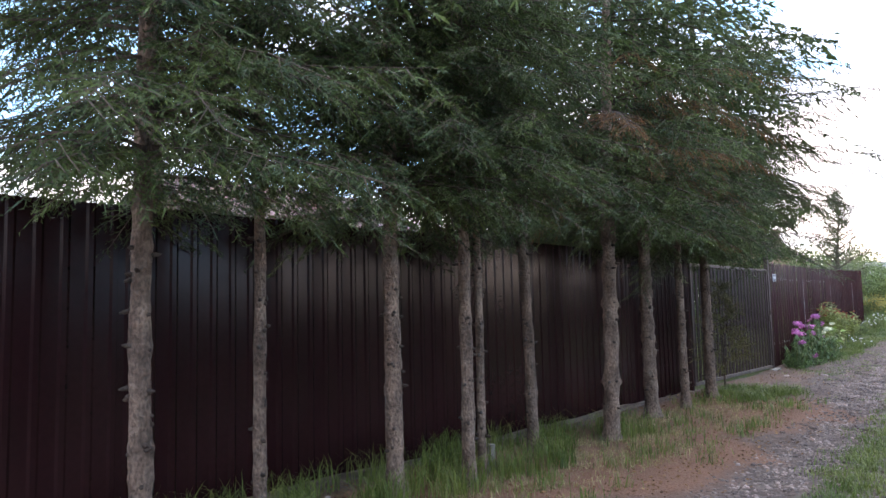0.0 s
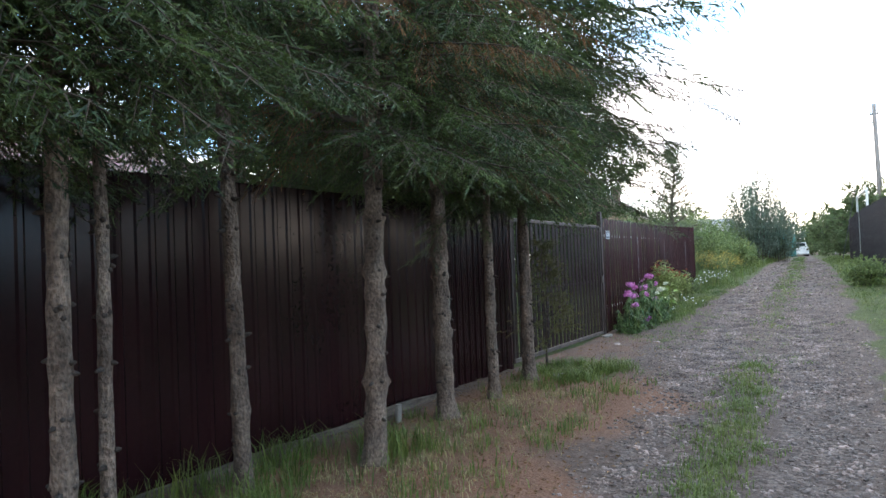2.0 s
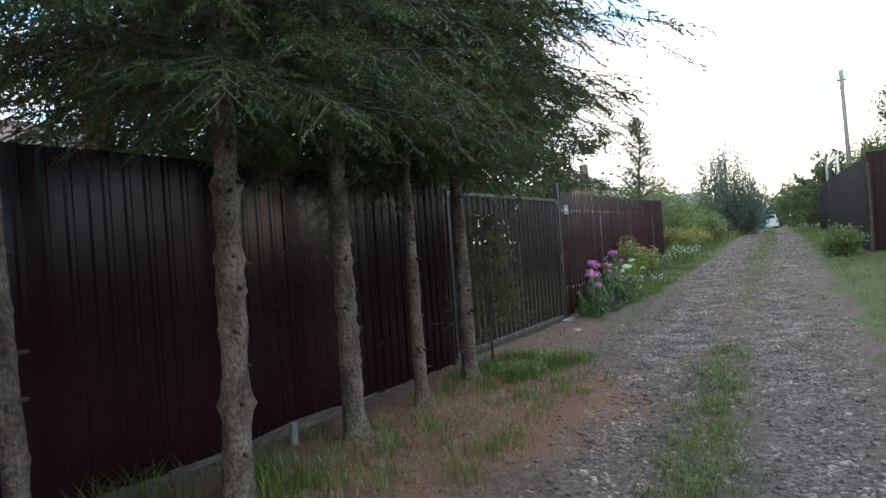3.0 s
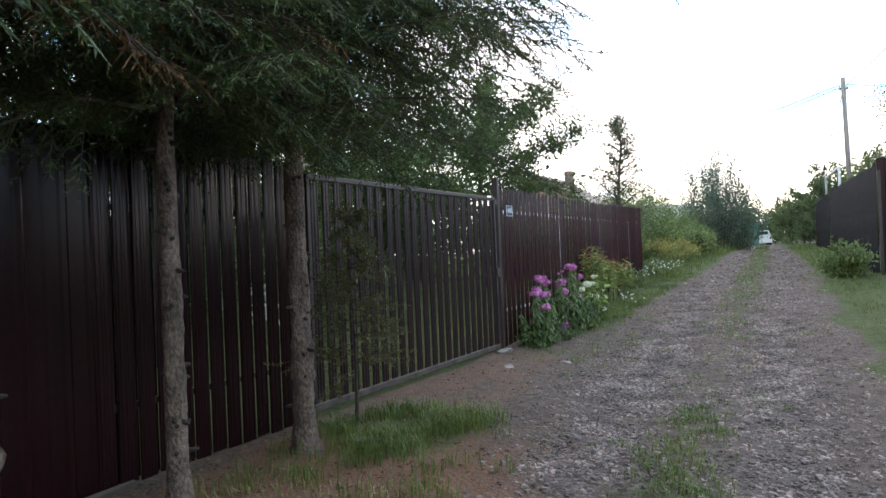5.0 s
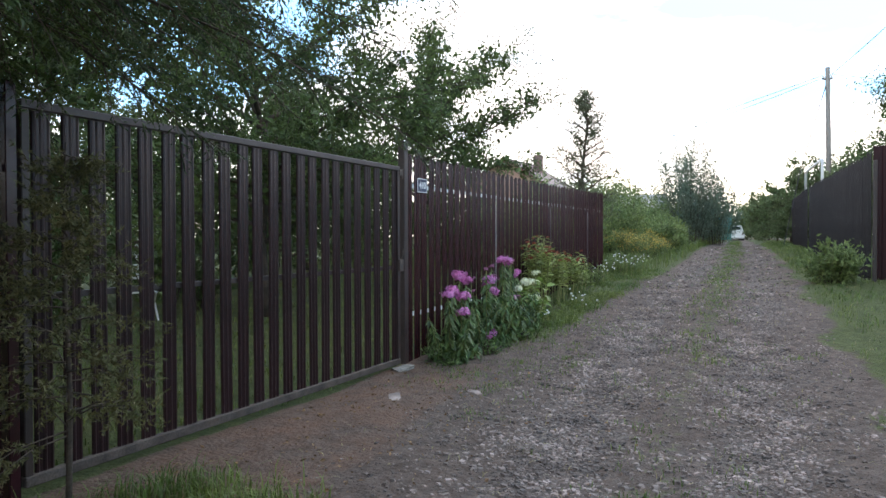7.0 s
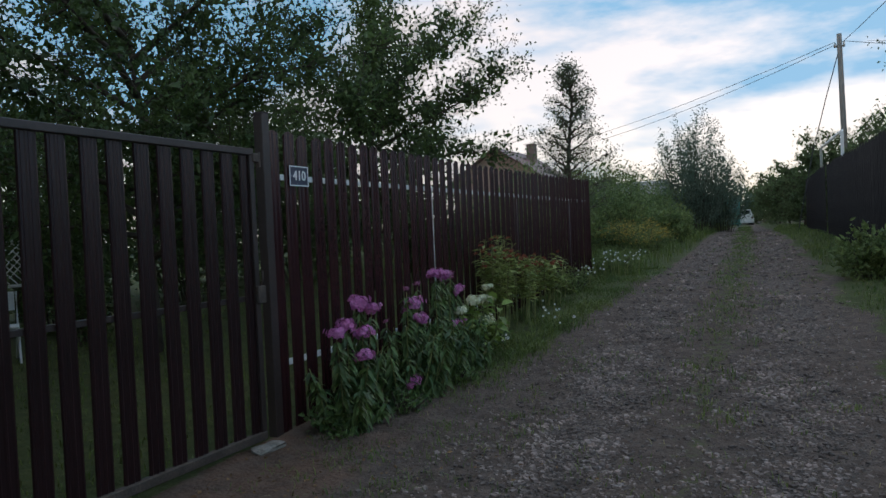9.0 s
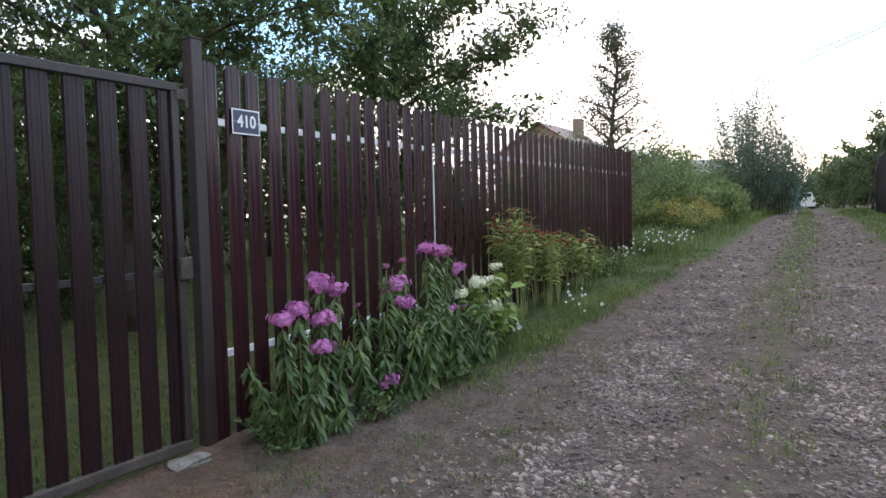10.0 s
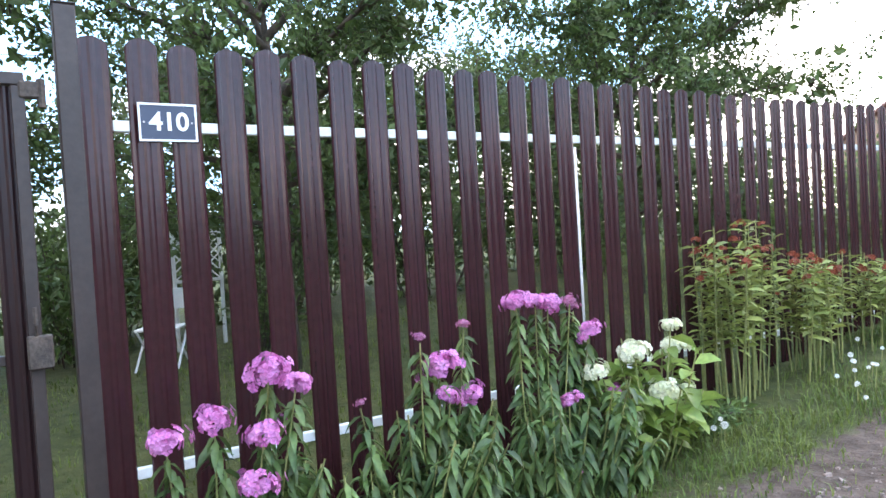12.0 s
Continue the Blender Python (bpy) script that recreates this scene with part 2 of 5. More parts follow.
def ground_material():
    m = bpy.data.materials.new("ground_cover")
    m.use_nodes = True
    n, l = m.node_tree.nodes, m.node_tree.links
    bsdf = n["Principled BSDF"]
    tc = n.new("ShaderNodeTexCoord")
    att = n.new("ShaderNodeAttribute")
    att.attribute_name = "cover"
    sep = n.new("ShaderNodeSeparateColor")
    l.new(att.outputs["Color"], sep.inputs["Color"])

    def noise_fac(scale, detail=5.0, rough=0.6):
        t = n.new("ShaderNodeTexNoise")
        t.inputs["Scale"].default_value, t.inputs["Detail"].default_value, t.inputs["Roughness"].default_value = scale, detail, rough
        l.new(tc.outputs["Object"], t.inputs["Vector"])
        return t.outputs["Fac"]

    def two(c1, c2, fac, lo=0.35, hi=0.65):
        r = n.new("ShaderNodeValToRGB")
        r.color_ramp.elements[0].position, r.color_ramp.elements[1].position = lo, hi
        r.color_ramp.elements[0].color, r.color_ramp.elements[1].color = (*c1, 1), (*c2, 1)
        l.new(fac, r.inputs["Fac"])
        return r.outputs["Color"]

    def mix(fac, a, b):
        x = n.new("ShaderNodeMixRGB")
        l.new(fac, x.inputs["Fac"])
        l.new(a, x.inputs["Color1"])
        l.new(b, x.inputs["Color2"])
        return x.outputs["Color"]

    def edge(weight, fac, lo=0.88, hi=1.12):
        """A ragged mask: the cover's weight pushed up and down by noise."""
        a = n.new("ShaderNodeMath")
        a.operation = "ADD"
        l.new(weight, a.inputs[0])
        l.new(fac, a.inputs[1])
        r = n.new("ShaderNodeMapRange")
        r.inputs["From Min"].default_value, r.inputs["From Max"].default_value = lo, hi
        l.new(a.outputs["Value"], r.inputs["Value"])
        return r.outputs["Result"]

    fine, mid, wide = noise_fac(75, 6, 0.7), noise_fac(9), noise_fac(1.3)
    soil = two((0.080, 0.054, 0.043), (0.170, 0.119, 0.096), mid)
    soil = mix(two((0, 0, 0), (0.5, 0.5, 0.5), fine, 0.45, 0.7), soil, two((0.055, 0.042, 0.034), (0.22, 0.172, 0.145), fine))
    vor = n.new("ShaderNodeTexVoronoi")
    vor.inputs["Scale"].default_value = 32
    l.new(tc.outputs["Object"], vor.inputs["Vector"])
    sepv = n.new("ShaderNodeSeparateColor")
    l.new(vor.outputs["Color"], sepv.inputs["Color"])
    gravel = two((0.066, 0.049, 0.042), (0.215, 0.165, 0.143), sepv.outputs["Red"], 0.1, 0.95)
    gravel = mix(two((0, 0, 0), (0.7, 0.7, 0.7), vor.outputs["Distance"], 0.4, 0.8), gravel, soil)
    green = two((0.048, 0.062, 0.019), (0.095, 0.108, 0.038), mid)
    green = mix(two((0, 0, 0), (0.6, 0.6, 0.6), fine, 0.5, 0.7), green, two((0.10, 0.09, 0.04), (0.16, 0.15, 0.06), wide))
    red = two((0.135, 0.068, 0.044), (0.29, 0.152, 0.098), fine)
    patchy = noise_fac(2.6, 5, 0.65)
    col = mix(edge(sep.outputs["Red"], patchy), soil, gravel)
    col = mix(edge(sep.outputs["Blue"], patchy, 0.70, 1.25), col, red)
    col = mix(edge(sep.outputs["Green"], mid), col, green)
    l.new(col, bsdf.inputs["Base Color"])
    bsdf.inputs["Roughness"].default_value = 0.95
    bsdf.inputs["Specular IOR Level"].default_value = 0.25
    b1 = n.new("ShaderNodeBump")
    b1.inputs["Strength"].default_value, b1.inputs["Distance"].default_value = 0.6, 0.03
    l.new(fine, b1.inputs["Height"])
    b2 = n.new("ShaderNodeBump")
    b2.invert = True
    b2.inputs["Strength"].default_value, b2.inputs["Distance"].default_value = 0.6, 0.02
    l.new(vor.outputs["Distance"], b2.inputs["Height"])
    l.new(b1.outputs["Normal"], b2.inputs["Normal"])
    l.new(b2.outputs["Normal"], bsdf.inputs["Normal"])
    return m


M_GROUND = ground_material()

# ---- mesh helpers ----
rng = np.random.default_rng(7)


class Geo:
    """Collects vertices and faces of one mesh."""

    def __init__(self):
        self.v, self.f = [], []

    def box(self, x0, y0, z0, x1, y1, z1, bevel=0.0):
        b = min(bevel, (x1 - x0) / 3, (y1 - y0) / 3, (z1 - z0) / 3)
        k = len(self.v)
        if b <= 0:
            self.v += [(x, y, z) for z in (z0, z1) for y in (y0, y1) for x in (x0, x1)]
            self.f += [[k + i for i in q] for q in ((0, 2, 3, 1), (4, 5, 7, 6), (0, 1, 5, 4), (2, 6, 7, 3), (0, 4, 6, 2), (1, 3, 7, 5))]
            return self
        ring = lambda i, z: [(x0 + i, y0 + b, z), (x0 + b, y0 + i, z), (x1 - b, y0 + i, z), (x1 - i, y0 + b, z),
                             (x1 - i, y1 - b, z), (x1 - b, y1 - i, z), (x0 + b, y1 - i, z), (x0 + i, y1 - b, z)]
        rows = [ring(b, z0), ring(0, z0 + b), ring(0, z1 - b), ring(b, z1)]
        for r in rows:
            self.v += r
        for j in range(3):
            for i in range(8):
                a, c = k + 8 * j + i, k + 8 * j + (i + 1) % 8
                self.f.append([a, c, c + 8, a + 8])
        self.f += [[k + i for i in range(7, -1, -1)], [k + 24 + i for i in range(8)]]
        return self

    def tube(self, pts, radii, n=8, cap=True):
        pts = [Vector(p) for p in pts]
        if not hasattr(radii, "__len__"):
            radii = [radii] * len(pts)
        k = len(self.v)
        for i, p in enumerate(pts):
            d = (pts[min(i + 1, len(pts) - 1)] - pts[max(i - 1, 0)]).normalized()
            u = d.cross(Vector((0, 0, 1)) if abs(d.z) < 0.9 else Vector((0, 1, 0))).normalized()
            w = d.cross(u)
            for j in range(n):
                a = 2 * math.pi * j / n
                self.v.append(tuple(p + radii[i] * (math.cos(a) * u + math.sin(a) * w)))
        for i in range(len(pts) - 1):
            for j in range(n):
                a, b = k + i * n + j, k + i * n + (j + 1) % n
                self.f.append([a, b, b + n, a + n])
        if cap:
            self.f += [[k + j for j in range(n - 1, -1, -1)], [k + (len(pts) - 1) * n + j for j in range(n)]]
        return self

    def prism(self, outline, y0, y1):
        """An outline of (x, z) drawn out along y."""
        k, n = len(self.v), len(outline)
        self.v += [(x, y0, z) for x, z in outline] + [(x, y1, z) for x, z in outline]
        for i in range(n):
            j = (i + 1) % n
            self.f.append([k + i, k + j, k + n + j, k + n + i])
        self.f += [[k + i for i in range(n - 1, -1, -1)], [k + n + i for i in range(n)]]
        return self

    def mesh(self, name, material, smooth=False):
        me = bpy.data.meshes.new(name)
        me.from_pydata(self.v, [], self.f)
        b = bmesh.new()
        b.from_mesh(me)
        bmesh.ops.recalc_face_normals(b, faces=b.faces)
        b.to_mesh(me)
        b.free()
        me.materials.append(material)
        if smooth:
            me.polygons.foreach_set("use_smooth", [True] * len(me.polygons))
        return me


def np_mesh(name, v, f, material, smooth=False):
    """A mesh from arrays of vertices and equal-sided faces."""
    me = bpy.data.meshes.new(name)
    v, f = np.asarray(v, np.float32), np.asarray(f, np.int32)
    me.vertices.add(len(v))
    me.vertices.foreach_set("co", v.ravel())
    me.loops.add(f.size)
    me.loops.foreach_set("vertex_index", f.ravel())
    me.polygons.add(len(f))
    me.polygons.foreach_set("loop_start", np.arange(0, f.size, f.shape[1], dtype=np.int32))
    me.polygons.foreach_set("use_smooth", np.full(len(f), smooth))
    me.materials.append(material)
    me.update(calc_edges=True)
    return me


def part(name, me, parent, label="", at=None):
    ob = new(name, me)
    ob.parent = parent
    if at is not None:
        ob.matrix_basis = at
    if label:
        ob["label"] = label
    return ob


def thing(name, label, category, at=None, group="", kind=""):
    ob = new(name)
    ob.empty_display_size = 0.2
    if at is not None:
        ob.matrix_basis = at
    return tagged(ob, label, category, group, kind)


def unit(a):
    return a / np.maximum(np.linalg.norm(a, axis=-1, keepdims=True), 1e-9)


def leaves(base, way, size, width, droop=0.0):
    """Pointed leaves, each two triangles folded along its middle. base, way: n x 3; size, width: n."""
    n = len(base)
    way = unit(way)
    side = unit(np.cross(way, unit(rng.normal(size=(n, 3)))))
    up = np.cross(side, way)
    s, w = size[:, None], width[:, None]
    mid = base + way * s * 0.45 + up * w * 0.25
    tip = base + way * s + np.array([0, 0, -1.0]) * s * droop
    v = np.stack([base, mid + side * w * 0.5, tip, mid - side * w * 0.5], 1).reshape(-1, 3)
    k = np.arange(n)[:, None] * 4
    f = np.concatenate([k + [0, 1, 2], k + [0, 2, 3]], 1).reshape(-1, 3)
    return v, f


def needles(base, way, size, width):
    """Thin single triangles."""
    n = len(base)
    way = unit(way)
    side = unit(np.cross(way, rng.normal(size=(n, 3)))) * (np.broadcast_to(width, n)[:, None] / 2)
    v = np.stack([base - side, base + side, base + way * np.broadcast_to(size, n)[:, None]], 1).reshape(-1, 3)
    return v, np.arange(3 * n).reshape(-1, 3)


def blades(xy, z, height, width, lean=0.45):
    """Grass blades of three triangles, bent over."""
    n = len(xy)
    a = rng.uniform(0, 2 * np.pi, n)
    out = np.stack([np.cos(a), np.sin(a), 0 * a], 1)
    side = np.stack([-np.sin(a), np.cos(a), 0 * a], 1)
    h = (height * rng.uniform(0.5, 1.25, n))[:, None]
    b = np.column_stack([xy, z - 0.01])
    k1 = rng.uniform(0.1, lean, n)[:, None]
    w = (width * rng.uniform(0.6, 1.3, n))[:, None] * side / 2
    m = b + out * h * k1 * 0.35 + np.array([0, 0, 1.0]) * h * 0.6
    t = b + out * h * (k1 + 0.15) + np.array([0, 0, 1.0]) * h * (1 - 0.35 * k1)
    v = np.stack([b - w, b + w, m + w * 0.8, m - w * 0.8, t], 1).reshape(-1, 3)
    k = np.arange(n)[:, None] * 5
    f = np.concatenate([k + [0, 1, 2], k + [0, 2, 3], k + [3, 2, 4]], 1).reshape(-1, 3)
    return v, f


def smooth01(t):
    t = np.clip(t, 0, 1)
    return t * t * (3 - 2 * t)


def gz(x, y):
    """Height of the ground."""
    x, y = np.asarray(x, float), np.asarray(y, float)
    z = 0.5 * smooth01((y - 14.8) / 9.5) + 0.36 * smooth01((y - 22) / 18) + 0.12 * np.clip((y - 40) / 35, 0, 1)
    z = z + 0.010 * np.sin(2.1 * x + 1.3 * y) + 0.010 * np.sin(3.7 * x - 2.3 * y + 1) + 0.006 * np.sin(7.1 * x + 5.3 * y)
    c = (road_left(y) + road_right(y)) / 2
    for off in (-0.55, 0.55):
        z = z - 0.025 * np.exp(-((x - c - off) / 0.28) ** 2)
    return z


def road_left(y):
    return np.interp(y, [0, 8, 10.5, 13, 16, 20, 24, 30, 45, 75], [-0.8, -0.98, -1.34, -1.85, -2.2, -2.15, -2.1, -2.3, -3.0, -4.1])


def road_right(y):
    return np.interp(y, [0, 10, 16, 20, 24, 30, 45, 75], [1.1, 1.0, 0.85, 0.55, 0.35, 0.05, -0.9, -2.7])


def strip_x(y):
    """Middle of the grass strip between the wheel tracks."""
    return np.interp(y, [0, 5, 9.3, 12.5, 16, 20, 30, 45, 75], [0.25, 0.05, -0.2, -0.4, -0.6, -0.75, -1.1, -1.95, -3.4])


FX = -3.30  # plane of the fence's road side


# ---- ground ----
def build_ground():
    xs = np.concatenate([[-1500, -600, -250, -120, -60, -35, -22, -15, -11, -8, -6.5, -5.5], np.arange(-4.8, 3.0, 0.09),
                         [3.3, 4, 5, 6.5, 9, 14, 22, 35, 60, 120, 250, 600, 1500]])
    ys = np.concatenate([[-1500, -500, -200, -80, -35, -18], np.arange(-10, 1, 0.5), np.arange(1, 31, 0.11),
                         np.arange(31.5, 80, 0.8), [85, 92, 105, 130, 180, 260, 400, 700, 1500]])
    gx, gy = np.meshgrid(xs, ys)
    x, y = gx.ravel(), gy.ravel()
    z = gz(x, y)
    nx, ny = len(xs), len(ys)
    i = (np.arange(ny - 1)[:, None] * nx + np.arange(nx - 1)[None, :]).ravel()
    me = np_mesh("ground", np.column_stack([x, y, z]), np.stack([i, i + 1, i + nx + 1, i + nx], 1), M_GROUND, True)
    l, r = road_left(y), road_right(y)
    wob = 0.12 * np.sin(1.9 * y + 0.7) + 0.08 * np.sin(4.3 * y)
    inside = smooth01((x - l + wob) / 0.35 + 0.5) * smooth01((r + wob - x) / 0.4 + 0.5)
    c = (l + r) / 2
    strip = np.exp(-((x - strip_x(y)) / np.interp(y, [16, 28], [0.24, 0.36])) ** 2) * np.interp(y, [0, 9, 12, 14.5, 19, 26, 60], [0.8, 0.7, 0.66, 0.62, 0.72, 0.95, 1.1])
    tracks = np.exp(-((x - c - 0.62) / 0.42) ** 2) + np.exp(-((x - c + 0.62) / 0.42) ** 2)
    gravel = inside * np.clip(np.interp(y, [10, 15], [0.26, 0.12]) + 0.5 * tracks + 0.16 * np.sin(1.3 * y + 2 * x) * np.sin(0.7 * y - x), 0, 1)
    green = np.where(x > c, 1 - smooth01((r + wob - x) / 0.4 + 0.5), 0)
    left = smooth01((l - x) / 0.3)
    bed = np.where(y > 16.2, left * np.interp(y, [16.6, 18.8], [0.25, 1]), 0) + 0.85 * left * np.clip(1.25 - ((x + 2.35) / 0.75) ** 2 - ((y - 12.1) / 0.85) ** 2, 0, 1)
    green = np.clip(np.maximum(green, bed) * 0.75 + strip * 0.62, 0, 1)
    green = np.where((x < FX) | (x > 1.3) | (y > 24.5) & (x < l), 0.85, green)
    green = np.where((y > 78) & (x > -8) & (x < 3), 0.3, green)
    litter = np.interp(y, [11.3, 12.8], [1, 0]) * smooth01((-0.62 - x + 2 * wob) / 0.7) * smooth01((x + 3.3) / 0.5) * 0.85 + np.interp(y, [11.3, 12.8, 15.6, 17.2], [0, 1, 1, 0]) * 0.42 * left
    cover = np.column_stack([gravel, green, litter, np.ones_like(x)]).astype(np.float32)
    me.attributes.new("cover", "FLOAT_COLOR", "POINT").data.foreach_set("color", cover.ravel())
    return tagged(new("ground", me), "gravel lane with grassy verges and brown soil", "ground", kind="structure")


build_ground()


# ---- fence pieces ----
def sheet_mesh(width, height, pitch=0.15, depth=0.009):
    """A profiled steel sheet: flat pans with raised ribs, thin, standing along y."""
    prof, y = [], 0.0
    while y < width - 1e-6:
        for dy, x in ((0.0, 0.0), (0.088, 0.0), (0.104, depth), (0.134, depth)):
            if y + dy <= width:
                prof.append((x, y + dy))
        y += pitch
    prof.append((0.0, width))
    g, n = Geo(), len(prof)
    for off in (0.0, -0.003):
        for z in (0.0, height):
            g.v += [(x + off, yy, z) for x, yy in prof]
    for i in range(n - 1):
        g.f += [[i, i + 1, n + i + 1, n + i], [2 * n + i, 3 * n + i, 3 * n + i + 1, 2 * n + i + 1],
                [n + i, n + i + 1, 3 * n + i + 1, 3 * n + i], [i, 2 * n + i, 2 * n + i + 1, i + 1]]
    return g.mesh("sheet", M_TIN)


def slat_mesh(height, width=0.116, rounded=True, material=None):
    """A rolled steel picket: M-shaped section with a rounded top, about 2 cm deep."""
    h = width / 2
    half = [(-0.007, 1.0), (0.001, 0.92), (0.005, 0.74), (-0.001, 0.56), (-0.001, 0.24), (0.005, 0.08)]
    prof = [(x, -h * y) for x, y in half] + [(x, h * y) for x, y in reversed(half)]
    g, n = Geo(), len(prof)
    top = [height - ((1 - math.sqrt(max(0.0, 1 - (y / h) ** 2 * 0.97))) * 0.045 if rounded else 0) for _, y in prof]
    for off in (0.0, -0.0035):
        g.v += [(x + off, y, 0.0) for x, y in prof]
        g.v += [(x + off, y, top[i]) for i, (x, y) in enumerate(prof)]
    for i in range(n - 1):
        g.f += [[i, i + 1, n + i + 1, n + i], [2 * n + i, 3 * n + i, 3 * n + i + 1, 2 * n + i + 1], [n + i, n + i + 1, 3 * n + i + 1, 3 * n + i]]
    return g.mesh("slat", material or M_SLAT)


def build_sheet_fence():
    fence = thing("sheet_fence", "dark brown profiled steel sheet fence behind a row of spruces", "fence", pose(FX, -1.6, 0))
    mesh = sheet_mesh(1.19, 2.08)
    y, end = 0.0, 10.22 + 1.6
    while y < end - 0.05:
        w = min(1.15, end - y)
        me = mesh if w > 1.1 else sheet_mesh(w, 2.08)
        part("sheet", me, fence, at=pose(0.004 * (int(y / 1.15 + 0.5) % 2), y, 0.015 + 0.012 * math.sin(5 * y)))
        y += 1.15
    post = Geo().box(-0.06, -0.03, -0.1, -0.006, 0.03, 2.02, 0.004).mesh("post", M_POST)
    for i in range(5):
        part("post", post, fence, at=pose(0, 0.4 + 2.5 * i, 0))
    rail = Geo().box(-0.04, 0, 0, -0.006, end, 0.04, 0.003).mesh("rail", M_POST)
    for z in (0.45, 1.65):
        part("rail", rail, fence, at=pose(0, 0, z))


def build_close_pickets():
    """Pickets set without gaps: a front row, and a back row that fills its joints."""
    fence = thing("close_picket_fence", "dark brown steel pickets set edge to edge beside the gate", "fence", pose(FX, 10.17, 0), "")
    front, back = slat_mesh(2.07, 0.122, False, M_TIN), slat_mesh(2.05, 0.106, False, M_TIN)
    L, k, y = 12.05 - 10.17, 0, 0.064
    while y < L - 0.05:
        part("slat", front, fence, at=pose(0.018, y, 0.02 + 0.008 * math.sin(k * 2.3), 0.15 * math.sin(k * 3.7), 0, 1.5 * math.sin(k * 4.4)))
        if y + 0.144 < L - 0.05:
            part("slat", back, fence, at=pose(-0.045, y + 0.072, 0.02 + 0.006 * math.sin(k * 1.3)))
        y += 0.144
        k += 1
    for z in (0.45, 1.65):
        part("rail", Geo().box(-0.042, 0.0, z, -0.008, L, z + 0.04, 0.003).mesh("rail", M_POST), fence)


def build_kick_boards():
    """Old boards on edge along the foot of the sheet fence."""
    y, k = -1.5, 0
    while y < 9.2:
        ln = (2.4, 1.9, 2.9, 2.2)[k % 4]
        ln = min(ln, 11.9 - y)
        g = Geo()
        n = 7
        for j in range(n):
            yy = ln * j / (n - 1)
            t = 0.11 + 0.012 * math.sin(3 * yy + k) + 0.01 * math.sin(11 * yy + 2 * k)
            g.v += [(0, yy, -0.10), (0.030, yy, -0.10), (0.030 - 0.004 * math.sin(7 * yy), yy, t - 0.06), (0.0, yy, t - 0.055)]
        for j in range(n - 1):
            for q in range(4):
                a, b = 4 * j + q, 4 * j + (q + 1) % 4
                g.f.append([a, b, b + 4, a + 4])
        g.f += [[3, 2, 1, 0], [4 * n - 4, 4 * n - 3, 4 * n - 2, 4 * n - 1]]
        ob = new("board", g.mesh("board", M_BOARD))
        ob.matrix_basis = pose(FX + 0.05, y, 0.0, 0, 3 * math.sin(k * 2.1), 0.6 * math.sin(k * 1.7))
        tagged(ob, "weathered grey-brown board on edge at the fence foot", "board", "boards along the fence")
        y += ln + 0.02
        k += 1


PITCH = 0.166


def build_gate():
    gate = thing("gate", "brown steel gate of upright slats with gaps, closed", "gate", pose(FX, 12.13, 0))
    W = 3.84
    part("top_rail", Geo().box(-0.02, 0, 1.975, 0.02, W, 2.02, 0.004).mesh("top_rail", M_POST), gate)
    part("bottom_rail", Geo().box(-0.025, 0, 0.06, 0.025, W, 0.115, 0.005).mesh("bottom_rail", M_RUST), gate, "rust-stained tube")
    part("middle_rail", Geo().box(-0.055, 0.04, 1.0, -0.022, W - 0.04, 1.035, 0.003).mesh("middle_rail", M_POST), gate)
    for y in (0.0, W - 0.045):
        part("stile", Geo().box(-0.0265, y, 0.1155, 0.0195, y + 0.045, 1.9745, 0.004).mesh("stile", M_POST), gate)
    me = slat_mesh(1.86, 0.106, False, M_GATESLAT)
    k = 0
    y = 3.775 - PITCH * 22
    while y < W - 0.05:
        part("slat", me, gate, at=pose(-0.004, y, 0.113, 0.3 * math.sin(k * 3.3), 0, 0))
        y += PITCH
        k += 1
    part("latch", Geo().box(0.02, W - 0.05, 0.98, 0.045, W + 0.03, 1.10, 0.006).tube([(0.035, W - 0.02, 1.1), (0.06, W - 0.02, 1.14), (0.06, W - 0.02, 1.2)], 0.008, 6)
         .mesh("latch", M_RUST), gate, "dark steel latch")
    part("hinge", Geo().box(-0.012, W - 0.02, 1.93, 0.028, W + 0.045, 1.99, 0.006).tube([(0.012, W + 0.05, 1.90), (0.012, W + 0.05, 2.0)], 0.014, 8)
         .mesh("hinge", M_RUST), gate, "worn steel hinge")


def gate_post(y, h, half=0.045, material=M_POST):
    ob = new("gate_post", Geo().box(-half, -half, -0.2, half, half, h, 0.005).box(-half - 0.003, -half - 0.003, h, half + 0.003, half + 0.003, h + 0.006, 0.002).mesh("gate_post", material))
    ob.matrix_basis = pose(FX - 0.025, y, 0)
    tagged(ob, "brown painted square steel gate post", "post", "gate posts")


